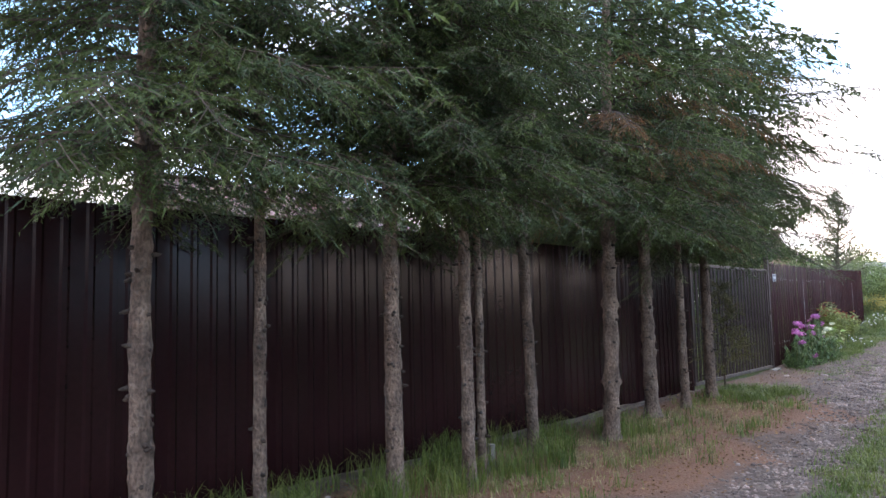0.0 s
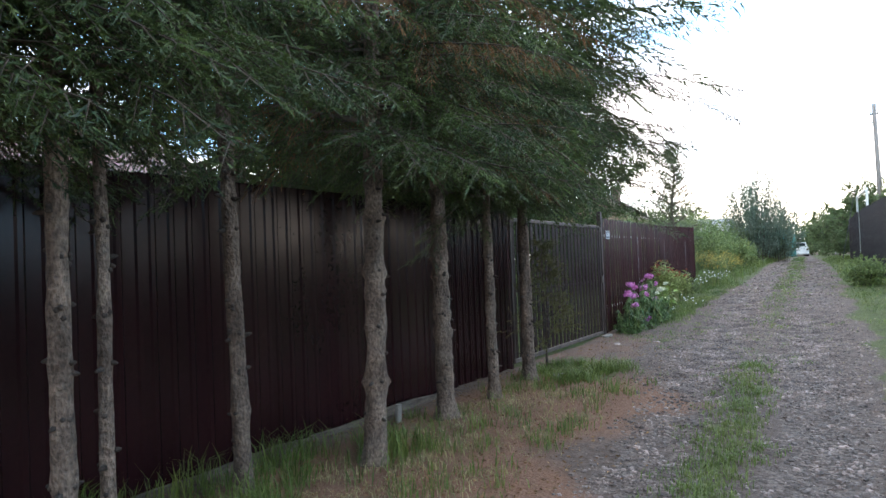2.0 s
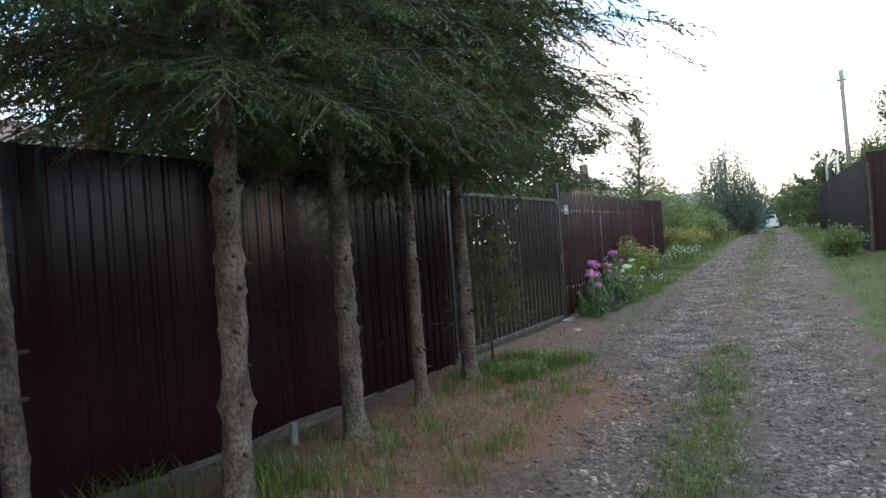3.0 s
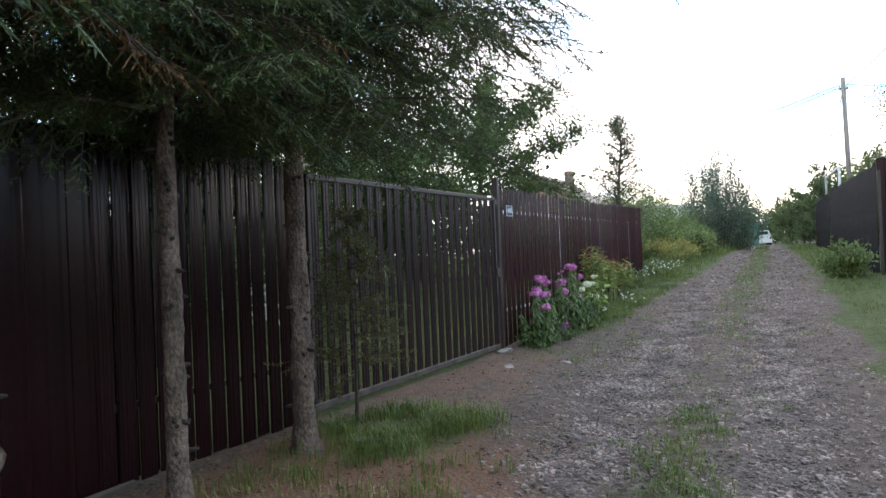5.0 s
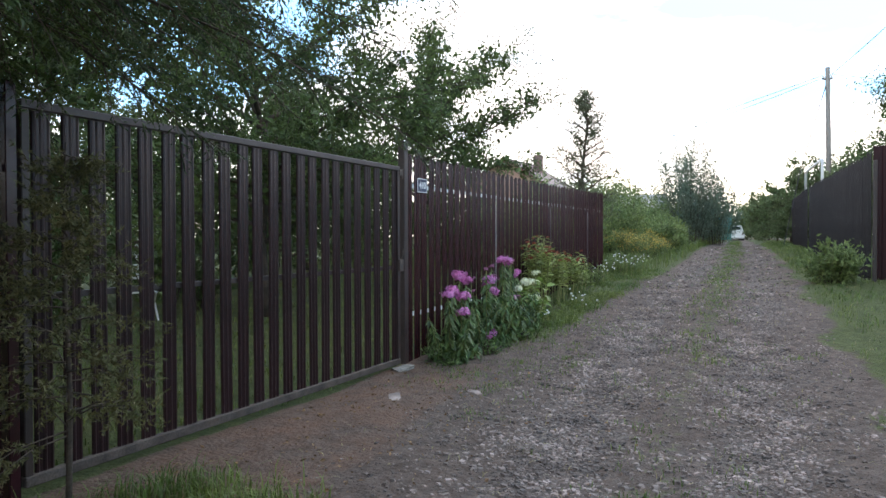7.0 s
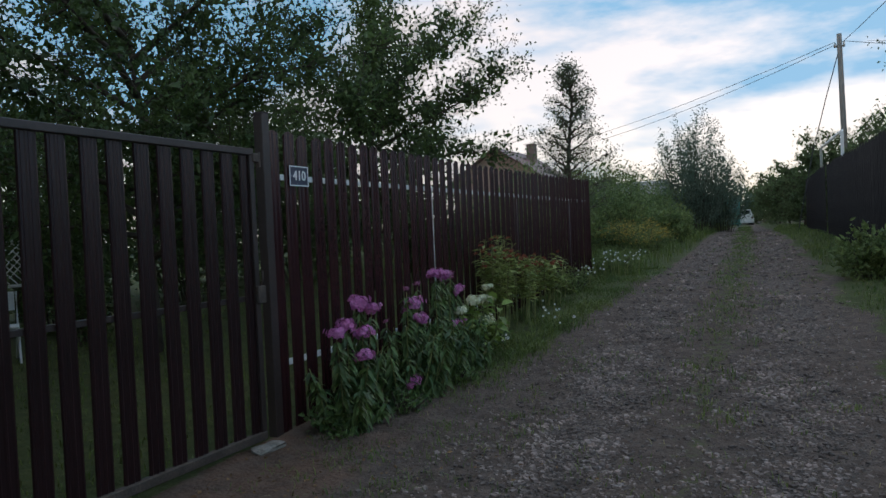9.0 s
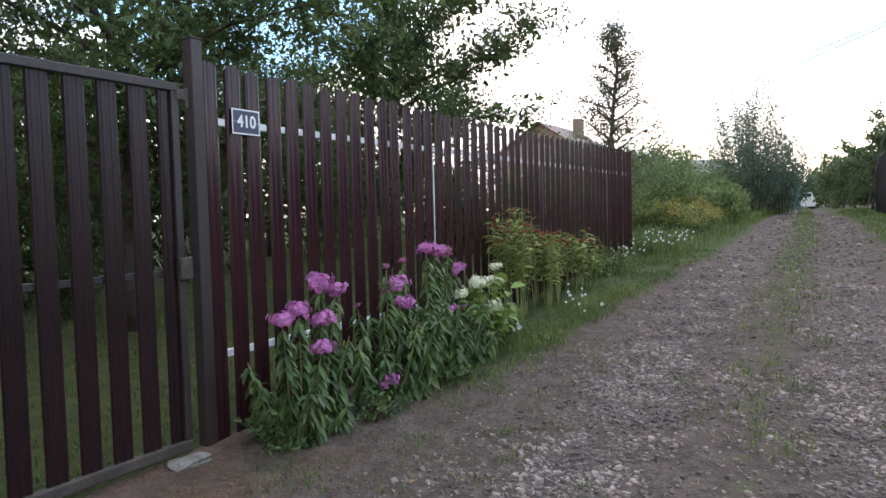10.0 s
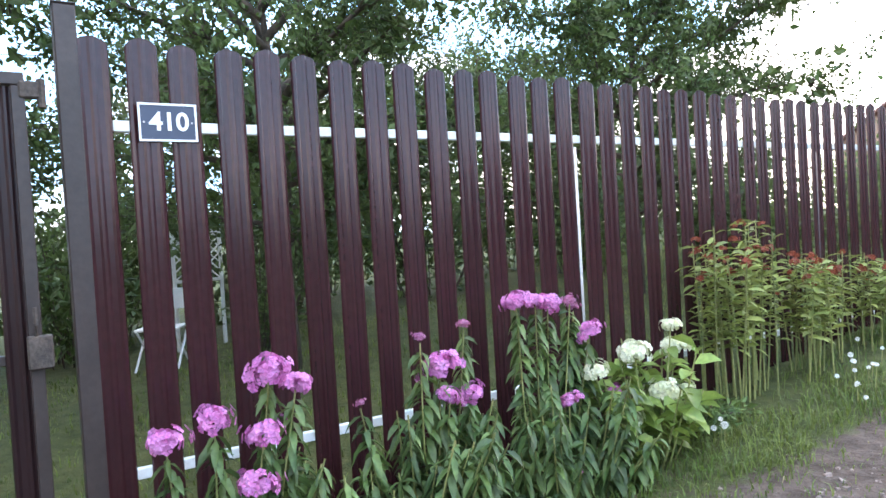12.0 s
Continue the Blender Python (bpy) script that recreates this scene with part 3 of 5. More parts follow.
def build_slat_fence():
    fence = thing("slat_fence", "brown steel picket fence with rounded tops and white rails", "fence", pose(FX, 16.17, 0))
    L = 24.72 - 16.17
    me = slat_mesh(2.16)
    k = 0
    y = 0.02
    while y < L:
        part("slat", me, fence, at=pose(0.006, y + 0.004 * math.sin(k * 2.7), 0.012 + 0.06 * max(0.0, y - 4.5) / 4 + 0.008 * math.sin(k * 1.9), 0.2 * math.sin(k * 4.1), 0, 1.2 * math.sin(k * 5.3)))
        y += PITCH
        k += 1
    for z in (1.825, 0.505):
        part("rail", Geo().box(-0.036, 0.0, z, -0.0062, L, z + 0.042, 0.003).mesh("rail", M_RAIL), fence, "white painted rail")
    for i in range(4):
        py = (2.405, 4.83, 7.25, 8.48)[i]
        part("post", Geo().tube([(-0.012 if i < 3 else -0.07, py, 0.0), (-0.012 if i < 3 else -0.07, py, 1.80)], 0.021, 10).mesh("post", M_STEEL if i == 0 else M_POST, True), fence,
             "bare grey steel pipe" if i == 0 else "")


def build_sign():
    sign = thing("house_number_sign", "dark blue enamel plate with white border, number 410", "sign", pose(FX + 0.022, 16.44, 1.86))
    w, h = 0.108, 0.073
    part("plate", Geo().box(-0.004, -w, -h, 0.0, w, h, 0.001).mesh("plate", M_SIGN), sign)
    e, t = 0.004, 0.008
    for a in ((-w, -h, w, -h + t), (-w, h - t, w, h), (-w, -h + t, -w + t, h - t), (w - t, -h + t, w, h - t)):
        part("border", Geo().box(0.0, a[0], a[1], 0.0025, a[2], a[3]).mesh("border", M_SIGNWHITE), sign, "white border strip")
    cu = bpy.data.curves.new("digits", "FONT")
    cu.body, cu.size, cu.align_x, cu.align_y, cu.extrude, cu.offset = "410", 0.098, "CENTER", "CENTER", 0.0012, 0.0022
    tmp = new("digits_tmp", cu)
    me = bpy.data.meshes.new_from_object(tmp.evaluated_get(bpy.context.evaluated_depsgraph_get()))
    bpy.data.objects.remove(tmp)
    me.materials.clear()
    me.materials.append(M_SIGNWHITE)
    part("digits", me, sign, "white digits 410", Matrix.Translation((0.0015, 0.004, 0.0)) @ Matrix(((0, 0, 1, 0), (1, 0, 0, 0), (0, 1, 0, 0), (0, 0, 0, 1))))
    screw = Geo().tube([(0, 0, 0), (0.003, 0, 0)], 0.004, 8).mesh("screw", M_STEEL)
    for y in (-0.088, 0.088):
        part("screw", screw, sign, at=pose(0.0, y, 0.0))


build_sheet_fence()
build_close_pickets()
build_kick_boards()
build_gate()
gate_post(16.11, 2.28, 0.038)
gate_post(12.09, 2.1, 0.03, M_SLAT)
build_slat_fence()
build_sign()


# ---- trees ----
def trunk_mesh(r, h, seed, knots=True):
    g = Geo()
    rr = random.Random(seed)
    n = 14
    heights = [-0.12 + 0.042 * i for i in range(72)] + [3.1 + (h - 3.1) * i / 11 for i in range(12)]
    rows = len(heights)
    whorls = [0.35]
    while whorls[-1] < 2.7:
        whorls.append(whorls[-1] + rr.uniform(0.14, 0.26))
    swell = 0.45 if r > 0.08 else 0.18
    bend = [rr.uniform(-0.014, 0.014) for _ in range(4)]
    cx = lambda z: bend[0] * math.sin(z * 1.1 + seed) * min(z, 1.5)
    cy = lambda z: bend[1] * math.sin(z * 0.9 + 2 * seed) * min(z, 1.5)
    for i in range(rows):
        z = heights[i]
        ring = max(math.exp(-((z - w) / 0.035) ** 2) for w in whorls)
        rad = r * (1 - 0.80 * max(z, 0) / h) * (1 + 0.55 * math.exp(-max(z, 0) * 9))
        for j in range(n):
            a = 2 * math.pi * j / n
            q = rad * (1 + 0.05 * math.sin(3 * a + 5 * z + seed) + 0.05 * math.sin(2 * a - 11 * z) + (0.06 if r > 0.08 else 0.02) * math.sin(17 * z + 2 * a + seed) + rr.uniform(-0.05, 0.05) + swell * ring * max(0.0, math.sin(a * 2 + 40 * int(z * 4) + seed)) ** 2)
            g.v.append((cx(z) + q * math.cos(a), cy(z) + q * math.sin(a), z))
    for i in range(rows - 1):
        for j in range(n):
            a, b = i * n + j, i * n + (j + 1) % n
            g.f.append([a, b, b + n, a + n])
    me = g.mesh("trunk", M_BARK, True)
    k = Geo()
    for z in whorls:
        for q in range(rr.randint(3, 6)):
            a = rr.uniform(0, 6.28)
            rad = r * (1 - 0.8 * z / h)
            ln = rr.choice([0.008, 0.012, 0.015, 0.03, 0.05])
            o = Vector((cx(z), cy(z), z + rr.uniform(-0.04, 0.04)))
            d = Vector((math.cos(a), math.sin(a), rr.uniform(-0.25, 0.15)))
            k.tube([o + d * rad * 0.8, o + d * (rad + ln * 0.6), o + d * (rad + ln)], [0.017, 0.012, 0.005], 5)
    return me, (k.mesh("knots", M_KNOT, True) if knots else None)


def fingers_mesh(base, way, size, width, fuzz, needle):
    """Needle-clad shoots: a narrow spindle each, ringed with needles that stand forward and out."""
    n = len(base)
    way = unit(way)
    u = unit(np.cross(way, rng.normal(size=(n, 3))))
    w = np.cross(way, u)
    s, half = size[:, None], width[:, None] / 2
    bend = np.array([0, 0, -1.0]) * s * 0.10
    tip = base + way * s + bend
    mid = base + way * s * 0.5 + bend * 0.25
    v = np.stack([base, mid + u * half, tip, mid - u * half], 1).reshape(-1, 3)
    q = np.arange(n)[:, None] * 4
    f = np.concatenate([q + [0, 1, 2], q + [0, 2, 3]], 1).reshape(-1, 3)
    t = (np.arange(fuzz)[None, :, None] + rng.uniform(0, 1, (n, fuzz, 1))) / fuzz
    a = rng.uniform(0, 2 * np.pi, (n, fuzz, 1))
    out = np.cos(a) * u[:, None] + np.sin(a) * w[:, None]
    b = base[:, None] + (way * s)[:, None] * t + bend[:, None] * t
    m = n * fuzz
    v2, f2 = needles(b.reshape(-1, 3), (way[:, None] * 0.8 + out).reshape(-1, 3), needle * rng.uniform(0.75, 1.2, m), needle * 0.36)
    return np.concatenate([v, v2]), np.concatenate([f, f2 + len(v)])


def spruce_crown(seed, z0, h, reach, dry=False, full=6, fat=0.75, step=0.07, fine=1.3):
    """Whorls of drooping boughs; flat side branchlets on each, set with needle-clad shoots. Coarser towards the top."""
    global rng
    keep, rng = rng, np.random.default_rng(seed)
    rr = random.Random(seed)
    wood, shoots = Geo(), {0: [], 1: [], 2: [], "dry": []}
    down = np.array([0, 0, -1.0])
    z = z0
    while z < h - 0.25:
        f = (z - z0) / (h - z0)
        level = 0 if z < z0 + fine else 1 if z < z0 + 2.8 else 2
        for q in range((full, max(5, full - 2), 4)[level]):
            az = rr.uniform(0, 2 * math.pi)
            L = reach * (1 - f) ** fat * rr.uniform(0.6, 1.12) * min(1.0, 0.72 + 0.22 * (z - z0)) + 0.12
            out = np.array([math.cos(az), math.sin(az), 0.0])
            side = np.array([-math.sin(az), math.cos(az), 0.0])
            zb, sag = z + rr.uniform(-0.1, 0.1), rr.uniform(0.3, 0.62) if f < 0.6 else 0.15
            rise, lift = rr.uniform(0.0, 0.22), rr.uniform(0.05, 0.2)
            P = lambda t: np.array([0, 0, zb]) + out * L * t - down * L * (rise * t - sag * t * t + lift * t ** 3)
            wood.tube([tuple(P(t)) for t in (0, 0.35, 0.7, 1.0)], [0.016 * (1 - 0.5 * f), 0.009, 0.005, 0.002], 3, False)
            is_dry = dry and 0.02 < f < 0.25 and rr.random() < 0.14
            key = "dry" if is_dry else level
            gap = (step, step * 1.5, 0.28)[level]
            nb = max(4, int(L / gap))
            for b in range(nb):
                t = 0.16 + 0.84 * (b + rr.random()) / nb
                p = P(t)
                sg = 1 if b % 2 else -1
                ln = (0.13 + 0.42 * (1 - t) * min(L, 1.5) ** 0.7) * rr.uniform(0.6, 1.25)
                hang = rr.uniform(0.12, 0.95)
                d = unit(out * rr.uniform(0.45, 0.95) + side * sg * rr.uniform(0.5, 1.0) + down * hang)
                tw = np.cross(d, unit(np.cross(d, down)))
                flat = unit(np.cross(d, down) + tw * rr.uniform(-0.5, 0.5))
                e = p + d * ln + down * 0.12 * ln
                if level == 0:
                    wood.tube([tuple(p), tuple(e)], [0.004, 0.0015], 3, False)
                m = max(2, int(ln / (0.030, 0.060, 0.11)[level]))
                for c in range(m):
                    u = (c + 0.6) / m
                    fl = rr.uniform(0.055, 0.11) * (1.2 - 0.5 * u) * (1.0, 1.3, 1.8)[level]
                    fd = d * 0.75 + flat * (0.75 if c % 2 else -0.75) + down * rr.uniform(0.0, 0.4) + np.array([rr.gauss(0, 0.16), rr.gauss(0, 0.16), rr.gauss(0, 0.12)])
                    shoots[key].append((*(p + (e - p) * u), *fd, fl))
                shoots[key].append((*(p + (e - p) * 0.9), *(d + down * 0.15), rr.uniform(0.09, 0.14) * (1.0, 1.3, 1.7)[level]))
            for c in range(max(3, int(L / 0.09))):
                t = 0.2 + 0.8 * (c + 0.5) / max(3, int(L / 0.09))
                shoots[key].append((*P(t), *(out * 0.8 + side * rr.uniform(-0.7, 0.7) + down * rr.uniform(-0.2, 0.3)), rr.uniform(0.07, 0.12)))
        z += rr.uniform(0.17, 0.25) if level < 2 else rr.uniform(0.3, 0.42)
    vs, fs, k = [], [], 0
    for level, (width, fuzz, needle) in enumerate([(0.0085, 6, 0.024), (0.022, 3, 0.042), (0.06, 3, 0.07)]):
        if not shoots[level]:
            continue
        a = np.array(shoots[level])
        v, f = fingers_mesh(a[:, :3], a[:, 3:6], a[:, 6], width * rng.uniform(0.75, 1.2, len(a)), fuzz, needle)
        vs.append(v)
        fs.append(f + k)
        k += len(v)
    crown = np_mesh("crown", np.concatenate(vs), np.concatenate(fs), M_NEEDLE)
    drym = None
    if shoots["dry"]:
        a = np.array(shoots["dry"])
        v, f = fingers_mesh(a[:, :3], a[:, 3:6] + down * 0.6, a[:, 6] * 1.15, np.full(len(a), 0.006), 4, 0.02)
        drym = np_mesh("dry_needles", v, f, M_DRYNEEDLE)
    rng = keep
    return crown, wood.mesh("branchwood", M_TWIG), drym


CROWNS = [spruce_crown(11, 2.2, 8.5, 1.75, False, 9), spruce_crown(23, 2.36, 9.2, 1.9, True, 9), spruce_crown(37, 2.75, 8.0, 1.3, False, 6),
          spruce_crown(51, 2.40, 9.0, 2.35, False, 14, 0.3, 0.072, 1.6), spruce_crown(64, 2.4, 9.0, 1.7, False, 9), spruce_crown(77, 2.2, 9.0, 2.0, False, 9, fine=0.0)]


def spruce(x, y, r, h, kind, turn, label, lean_x=0.0, lean_y=0.0, tall=1.0):
    tree = thing("spruce_tree", label, "tree", pose(x, y, float(gz(x, y)), lean_x, lean_y, 0), "row of spruces along the fence")
    trunk, knots = trunk_mesh(r, h, int(x * 100 + y * 37))
    part("trunk", trunk, tree)
    part("stub_growth", knots, tree, "dark branch stubs")["kind"] = "stuff"
    crown, boughs, dry = CROWNS[kind]
    at = pose(0, 0, 0, 0, 0, turn) @ Matrix.Diagonal((1, 1, tall, 1))
    part("branchwood", boughs, tree, at=at)["kind"] = "stuff"
    part("crown", crown, tree, at=at)
    if dry is not None:
        part("dry_needles", dry, tree, "rust-brown dead needles", at)
    return tree


SP = "tall spruce with bare knotty grey-brown trunk and drooping dark boughs"
SPRUCES = [(-2.55, 2.86, 0.064, 9, 0, 200, 0, 0), (-2.64, 3.66, 0.043, 8, 2, 160, 0, 0), (-2.52, 4.73, 0.066, 9.5, 0, 260, 0, 0),
           (-2.35, 5.37, 0.054, 9, 4, 75, 0, 0), (-2.43, 5.63, 0.036, 8, 2, 300, 0, 0), (-2.66, 6.71, 0.056, 9, 2, 140, 1.0, -1.0),
           (-2.40, 7.74, 0.082, 9.5, 1, 30, -1.5, 1.0), (-2.62, 9.16, 0.082, 9.5, 1, 200, 0, 0), (-2.63, 10.17, 0.058, 8.5, 0, 320, 0, 0), (-2.73, 11.33, 0.076, 9.5, 3, 95, 0, 0)]
for x, y, r, h, kind, turn, lean_x, lean_y in SPRUCES:
    spruce(x, y, r, h, kind, turn, "slim young spruce with bare spotted trunk beside the fence" if r < 0.045 else SP, lean_x, lean_y)
for x, y, kind, turn in ((-5.2, 9.08, 5, 50), (-5.2, 9.95, 5, 120), (-5.5, 4.3, 5, 210)):
    spruce(x, y, 0.15, 9.5, kind, turn, "broad dark spruce standing behind the sheet fence")


def leafy_tree(name, label, x, y, h, reach, crown_z, n, size, material, bark, seed, shape="round", group=""):
    """Trunk, forking limbs and a crown of leaves set in clumps along the twigs."""
    rr, rg = random.Random(seed), np.random.default_rng(seed)
    tree = thing(name, label, "tree", pose(x, y, float(gz(x, y)) - 0.05), group)
    g, ends = Geo(), []
    r0 = 0.012 * h + 0.02
    top = h * (0.55 if shape == "round" else 0.95)
    pts = [(0.05 * math.sin(i * 1.7 + seed) * i * 0.3, 0.05 * math.cos(i * 1.3 + seed) * i * 0.3, top * i / 6) for i in range(7)]
    g.tube(pts, [r0 * (1 - 0.13 * i) for i in range(7)], 9)
    limbs = Geo()
    count = 24 if shape == "round" else 46
    for i in range(count):
        t = crown_z + (top - crown_z) * (i + rr.random()) / count
        k = min(5, int(t / top * 6))
        o = Vector(pts[k]).lerp(Vector(pts[k + 1]), t / top * 6 - k)
        a = i * 2.4 + rr.uniform(-0.4, 0.4)
        f = (t - crown_z) / max(top - crown_z, 0.1)
        if shape == "round":
            L, up = reach * rr.uniform(0.6, 1.05), rr.uniform(-0.1, 0.35) + 0.75 * f
        elif shape == "cone":
            L, up = reach * (1.05 - 0.85 * f) * rr.uniform(0.6, 1.1), rr.uniform(0.35, 0.95)
        else:
            L, up = reach * (0.35 + 0.65 * math.sin(math.pi * min(1, f * 0.85 + 0.12))) * rr.uniform(0.6, 1.1), rr.uniform(0.6, 1.3)
        d = Vector((math.cos(a), math.sin(a), up)).normalized()
        p, line = o.copy(), [tuple(o)]
        for s in range(4):
            d = (d + Vector((rr.uniform(-0.3, 0.3), rr.uniform(-0.3, 0.3), rr.uniform(-0.2, 0.15)))).normalized()
            p = p + d * L / 4
            line.append(tuple(p))
            for q in range(9 if shape == "round" else 5):
                e = (d + Vector((rr.uniform(-1, 1), rr.uniform(-1, 1), rr.uniform(-0.7, 0.7)))).normalized()
                tip = p + e * L * rr.uniform(0.16, 0.42)
                limbs.tube([tuple(p), tuple(tip)], [0.008, 0.002], 3, False)
                ends.append((p, tip))
        limbs.tube(line, [r0 * 0.45, r0 * 0.3, r0 * 0.2, 0.01, 0.004], 6, False)
    part("trunk", g.mesh("trunk", bark, True), tree)
    part("branchwood", limbs.mesh("branchwood", bark, True), tree)
    A = np.array([tuple(a) for a, b in ends])
    B = np.array([tuple(b) for a, b in ends])
    pick = np.minimum((rg.uniform(0, 1, n) ** 1.3 * len(A)).astype(int), len(A) - 1)
    pick = rg.permutation(len(A))[pick]
    u = rg.uniform(0.1, 1.1, n)[:, None]
    c = A[pick] + (B[pick] - A[pick]) * u + rg.normal(scale=(0.058 if shape == "round" else 0.085) * reach ** 0.5, size=(n, 3))
    way = unit(rg.normal(size=(n, 3)) + np.array([0, 0, -0.35]))
    s = rg.uniform(0.6, 1.25, n) * size
    m = n // 12 if n > 20000 else 0
    pick = rg.integers(0, len(A), m)
    c = np.concatenate([c, A[pick] + rg.normal(scale=0.10 * reach ** 0.5, size=(m, 3))])
    way = np.concatenate([way, unit(rg.normal(size=(m, 3)))])
    s = np.concatenate([s, rg.uniform(0.9, 1.5, m) * size * 1.8])
    v, f = leaves(c, way, s, s * 0.6)
    part("crown", np_mesh("crown", v, f, material), tree)
    return tree


AP = "old apple tree with dense dark green crown behind the fence"
leafy_tree("apple_tree", AP, -6.5, 22.6, 6.3, 2.4, 1.0, 42000, 0.062, M_LEAF, M_TWIG, 5, group="garden trees")
leafy_tree("apple_tree", AP, -6.9, 18.2, 6.8, 2.9, 1.1, 44000, 0.062, M_LEAF, M_TWIG, 8, group="garden trees")
leafy_tree("apple_tree", AP, -7.2, 13.8, 6.6, 2.8, 1.1, 38000, 0.062, M_LEAF, M_TWIG, 13, group="garden trees")
leafy_tree("apple_tree", "leafy garden tree far behind the fence", -10.5, 24.0, 5.2, 2.6, 1.2, 15000, 0.09, M_LEAF, M_TWIG, 21, group="garden trees")
leafy_tree("apple_tree", "leafy garden tree far behind the fence", -11.5, 19.5, 5.6, 2.8, 1.0, 15000, 0.09, M_LEAF, M_TWIG, 22, group="garden trees")
leafy_tree("birch_tree", "slim pale young birch with sparse upright crown", -4.55, 28.0, 4.75, 1.15, 0.8, 9000, 0.055, M_BIRCHLEAF, M_TWIG, 31, "cone")
leafy_tree("roadside_tree", "leafy tree overhanging the fence opposite", 4.4, 29.5, 6.6, 2.8, 1.8, 30000, 0.068, M_LEAF, M_TWIG, 41, group="trees opposite")
leafy_tree("roadside_tree", "leafy tree behind the slatted fence opposite", 4.4, 36.0, 5.6, 2.4, 1.2, 14000, 0.10, M_LEAF, M_TWIG, 42, group="trees opposite")
for i, (x, y, h, rch) in enumerate([(1.4, 46.5, 5.0, 1.9), (3.6, 43, 5.6, 2.4), (0.5, 51, 4.3, 1.8), (-0.2, 60, 4.2, 2.0), (2.6, 56, 5.6, 2.6), (-0.9, 70, 4.4, 2.0)]):
    leafy_tree("roadside_tree", "rounded green tree at the lane's edge", x, y, h, rch, 0.4, 8000, 0.155, M_WOODS, M_TWIG, 50 + i, group="trees opposite")


# ---- shrubs and field ----
def shrub(name, label, category, x, y, rx, ry, h, n, size, material, seed, group="", gold=False, k=22, loose=1.0):
    rr, rg = random.Random(seed), np.random.default_rng(seed)
    ob = thing(name, label, category, pose(x, y, float(gz(x, y)) - 0.03), group)
    st, ends = Geo(), []
    for i in range(k):
        a, q = rr.uniform(0, 6.28), math.sqrt(rr.random())
        tip = Vector((rx * q * math.cos(a), ry * q * math.sin(a), h * (1 - 0.45 * q * q) * rr.uniform(0.7, 1.05)))
        foot = Vector((tip.x * 0.35, tip.y * 0.35, 0))
        st.tube([tuple(foot), tuple(foot.lerp(tip, 0.5) + Vector((0, 0, 0.08 * h))), tuple(tip)], [0.012, 0.008, 0.003], 5, False)
        ends.append((foot, tip))
    part("stem_growth", st.mesh("stem_growth", M_TWIG), ob)["kind"] = "stuff"
    A, B = np.array([tuple(a) for a, b in ends]), np.array([tuple(b) for a, b in ends])
    pick, u = rg.integers(0, k, n), rg.uniform(0.12, 1.04, n)[:, None] ** 0.8
    c = A[pick] + (B[pick] - A[pick]) * u + rg.normal(size=(n, 3)) * np.array([0.16 * rx, 0.16 * ry, 0.07 * h]) * loose
    c[:, 2] = np.maximum(c[:, 2], 0.03)
    s = rg.uniform(0.6, 1.3, n) * size
    v, f = leaves(c, rg.normal(size=(n, 3)) + np.array([0, 0, 0.3]), s, s * 0.45)
    part("foliage", np_mesh("foliage", v, f, material), ob)
    if gold:
        m = n // 3
        pick = rg.integers(0, k, m)
        c = B[pick] + rg.normal(size=(m, 3)) * np.array([0.2 * rx, 0.2 * ry, 0.09 * h])
        s = rg.uniform(0.5, 1.2, m) * size * 0.8
        v, f = leaves(c, rg.normal(size=(m, 3)) + np.array([0, 0, 0.8]), s, s * 0.4)
        part("bloom", np_mesh("bloom", v, f, M_GOLD), ob, "yellow-orange flower plumes")["kind"] = "stuff"
    return ob


for i, (x, y, rx, ry, h) in enumerate([(-4.5, 32.6, 1.0, 1.2, 2.1), (-5.6, 33.5, 1.2, 1.4, 2.3), (-6.6, 35, 1.4, 1.5, 2.4), (-5.2, 30.0, 0.9, 1.0, 1.7), (-7.4, 31.5, 1.5, 1.5, 2.5), (-5.9, 27.8, 1.0, 1.0, 1.9),
                                       (-4.0, 38.0, 0.9, 1.7, 1.35), (-4.9, 40.5, 1.1, 1.6, 2.0), (-3.6, 35.2, 0.7, 1.2, 1.2), (-4.9, 50, 1.0, 2, 1.5), (-5.6, 55, 1.3, 2, 1.9), (-8.5, 42, 2, 2, 3.0), (-6.6, 45, 1.5, 1.6, 3.0), (-10, 37, 2, 2, 2.8),
                                       (-5.6, 36.6, 1.2, 1.5, 3.1), (-6.8, 38.5, 1.5, 1.6, 3.4), (-5.0, 43.0, 1.0, 1.4, 2.6), (-7.6, 34.2, 1.4, 1.5, 3.0), (-3.6, 52.0, 0.9, 1.6, 1.6)]):
    shrub("wild_bush", "dense yellow-green wild bush in the field", "bush", x, y, rx, ry, h, 3600, 0.11, M_BUSH, 100 + i, "field bushes")
for i, (x, y, rx, h) in enumerate([(-3.35, 30.2, 0.6, 0.75), (-3.5, 31.6, 0.6, 0.8), (-4.1, 30.6, 0.6, 0.85)]):
    shrub("goldenrod", "patch of goldenrod with fading orange-yellow plumes", "wildflowers", x, y, rx, rx, h, 2600, 0.06, M_BUSH, 130 + i, "goldenrod patches", True)
shrub("pine_tree", "bushy blue-green young pine beside the lane", "tree", -3.9, 44.7, 1.75, 1.6, 5.6, 17000, 0.11, M_PINE, 34, k=60, loose=0.36)
shrub("pine_tree", "lower bushy pine beside a taller one", "tree", -2.9, 46.6, 1.4, 1.4, 3.6, 7000, 0.12, M_PINE, 35, k=36, loose=0.45)
shrub("green_shrub", "leafy green shrub at the foot of the dark red fence", "bush", 0.88, 23.6, 0.46, 0.5, 0.78, 2600, 0.09, M_BUSH, 140)
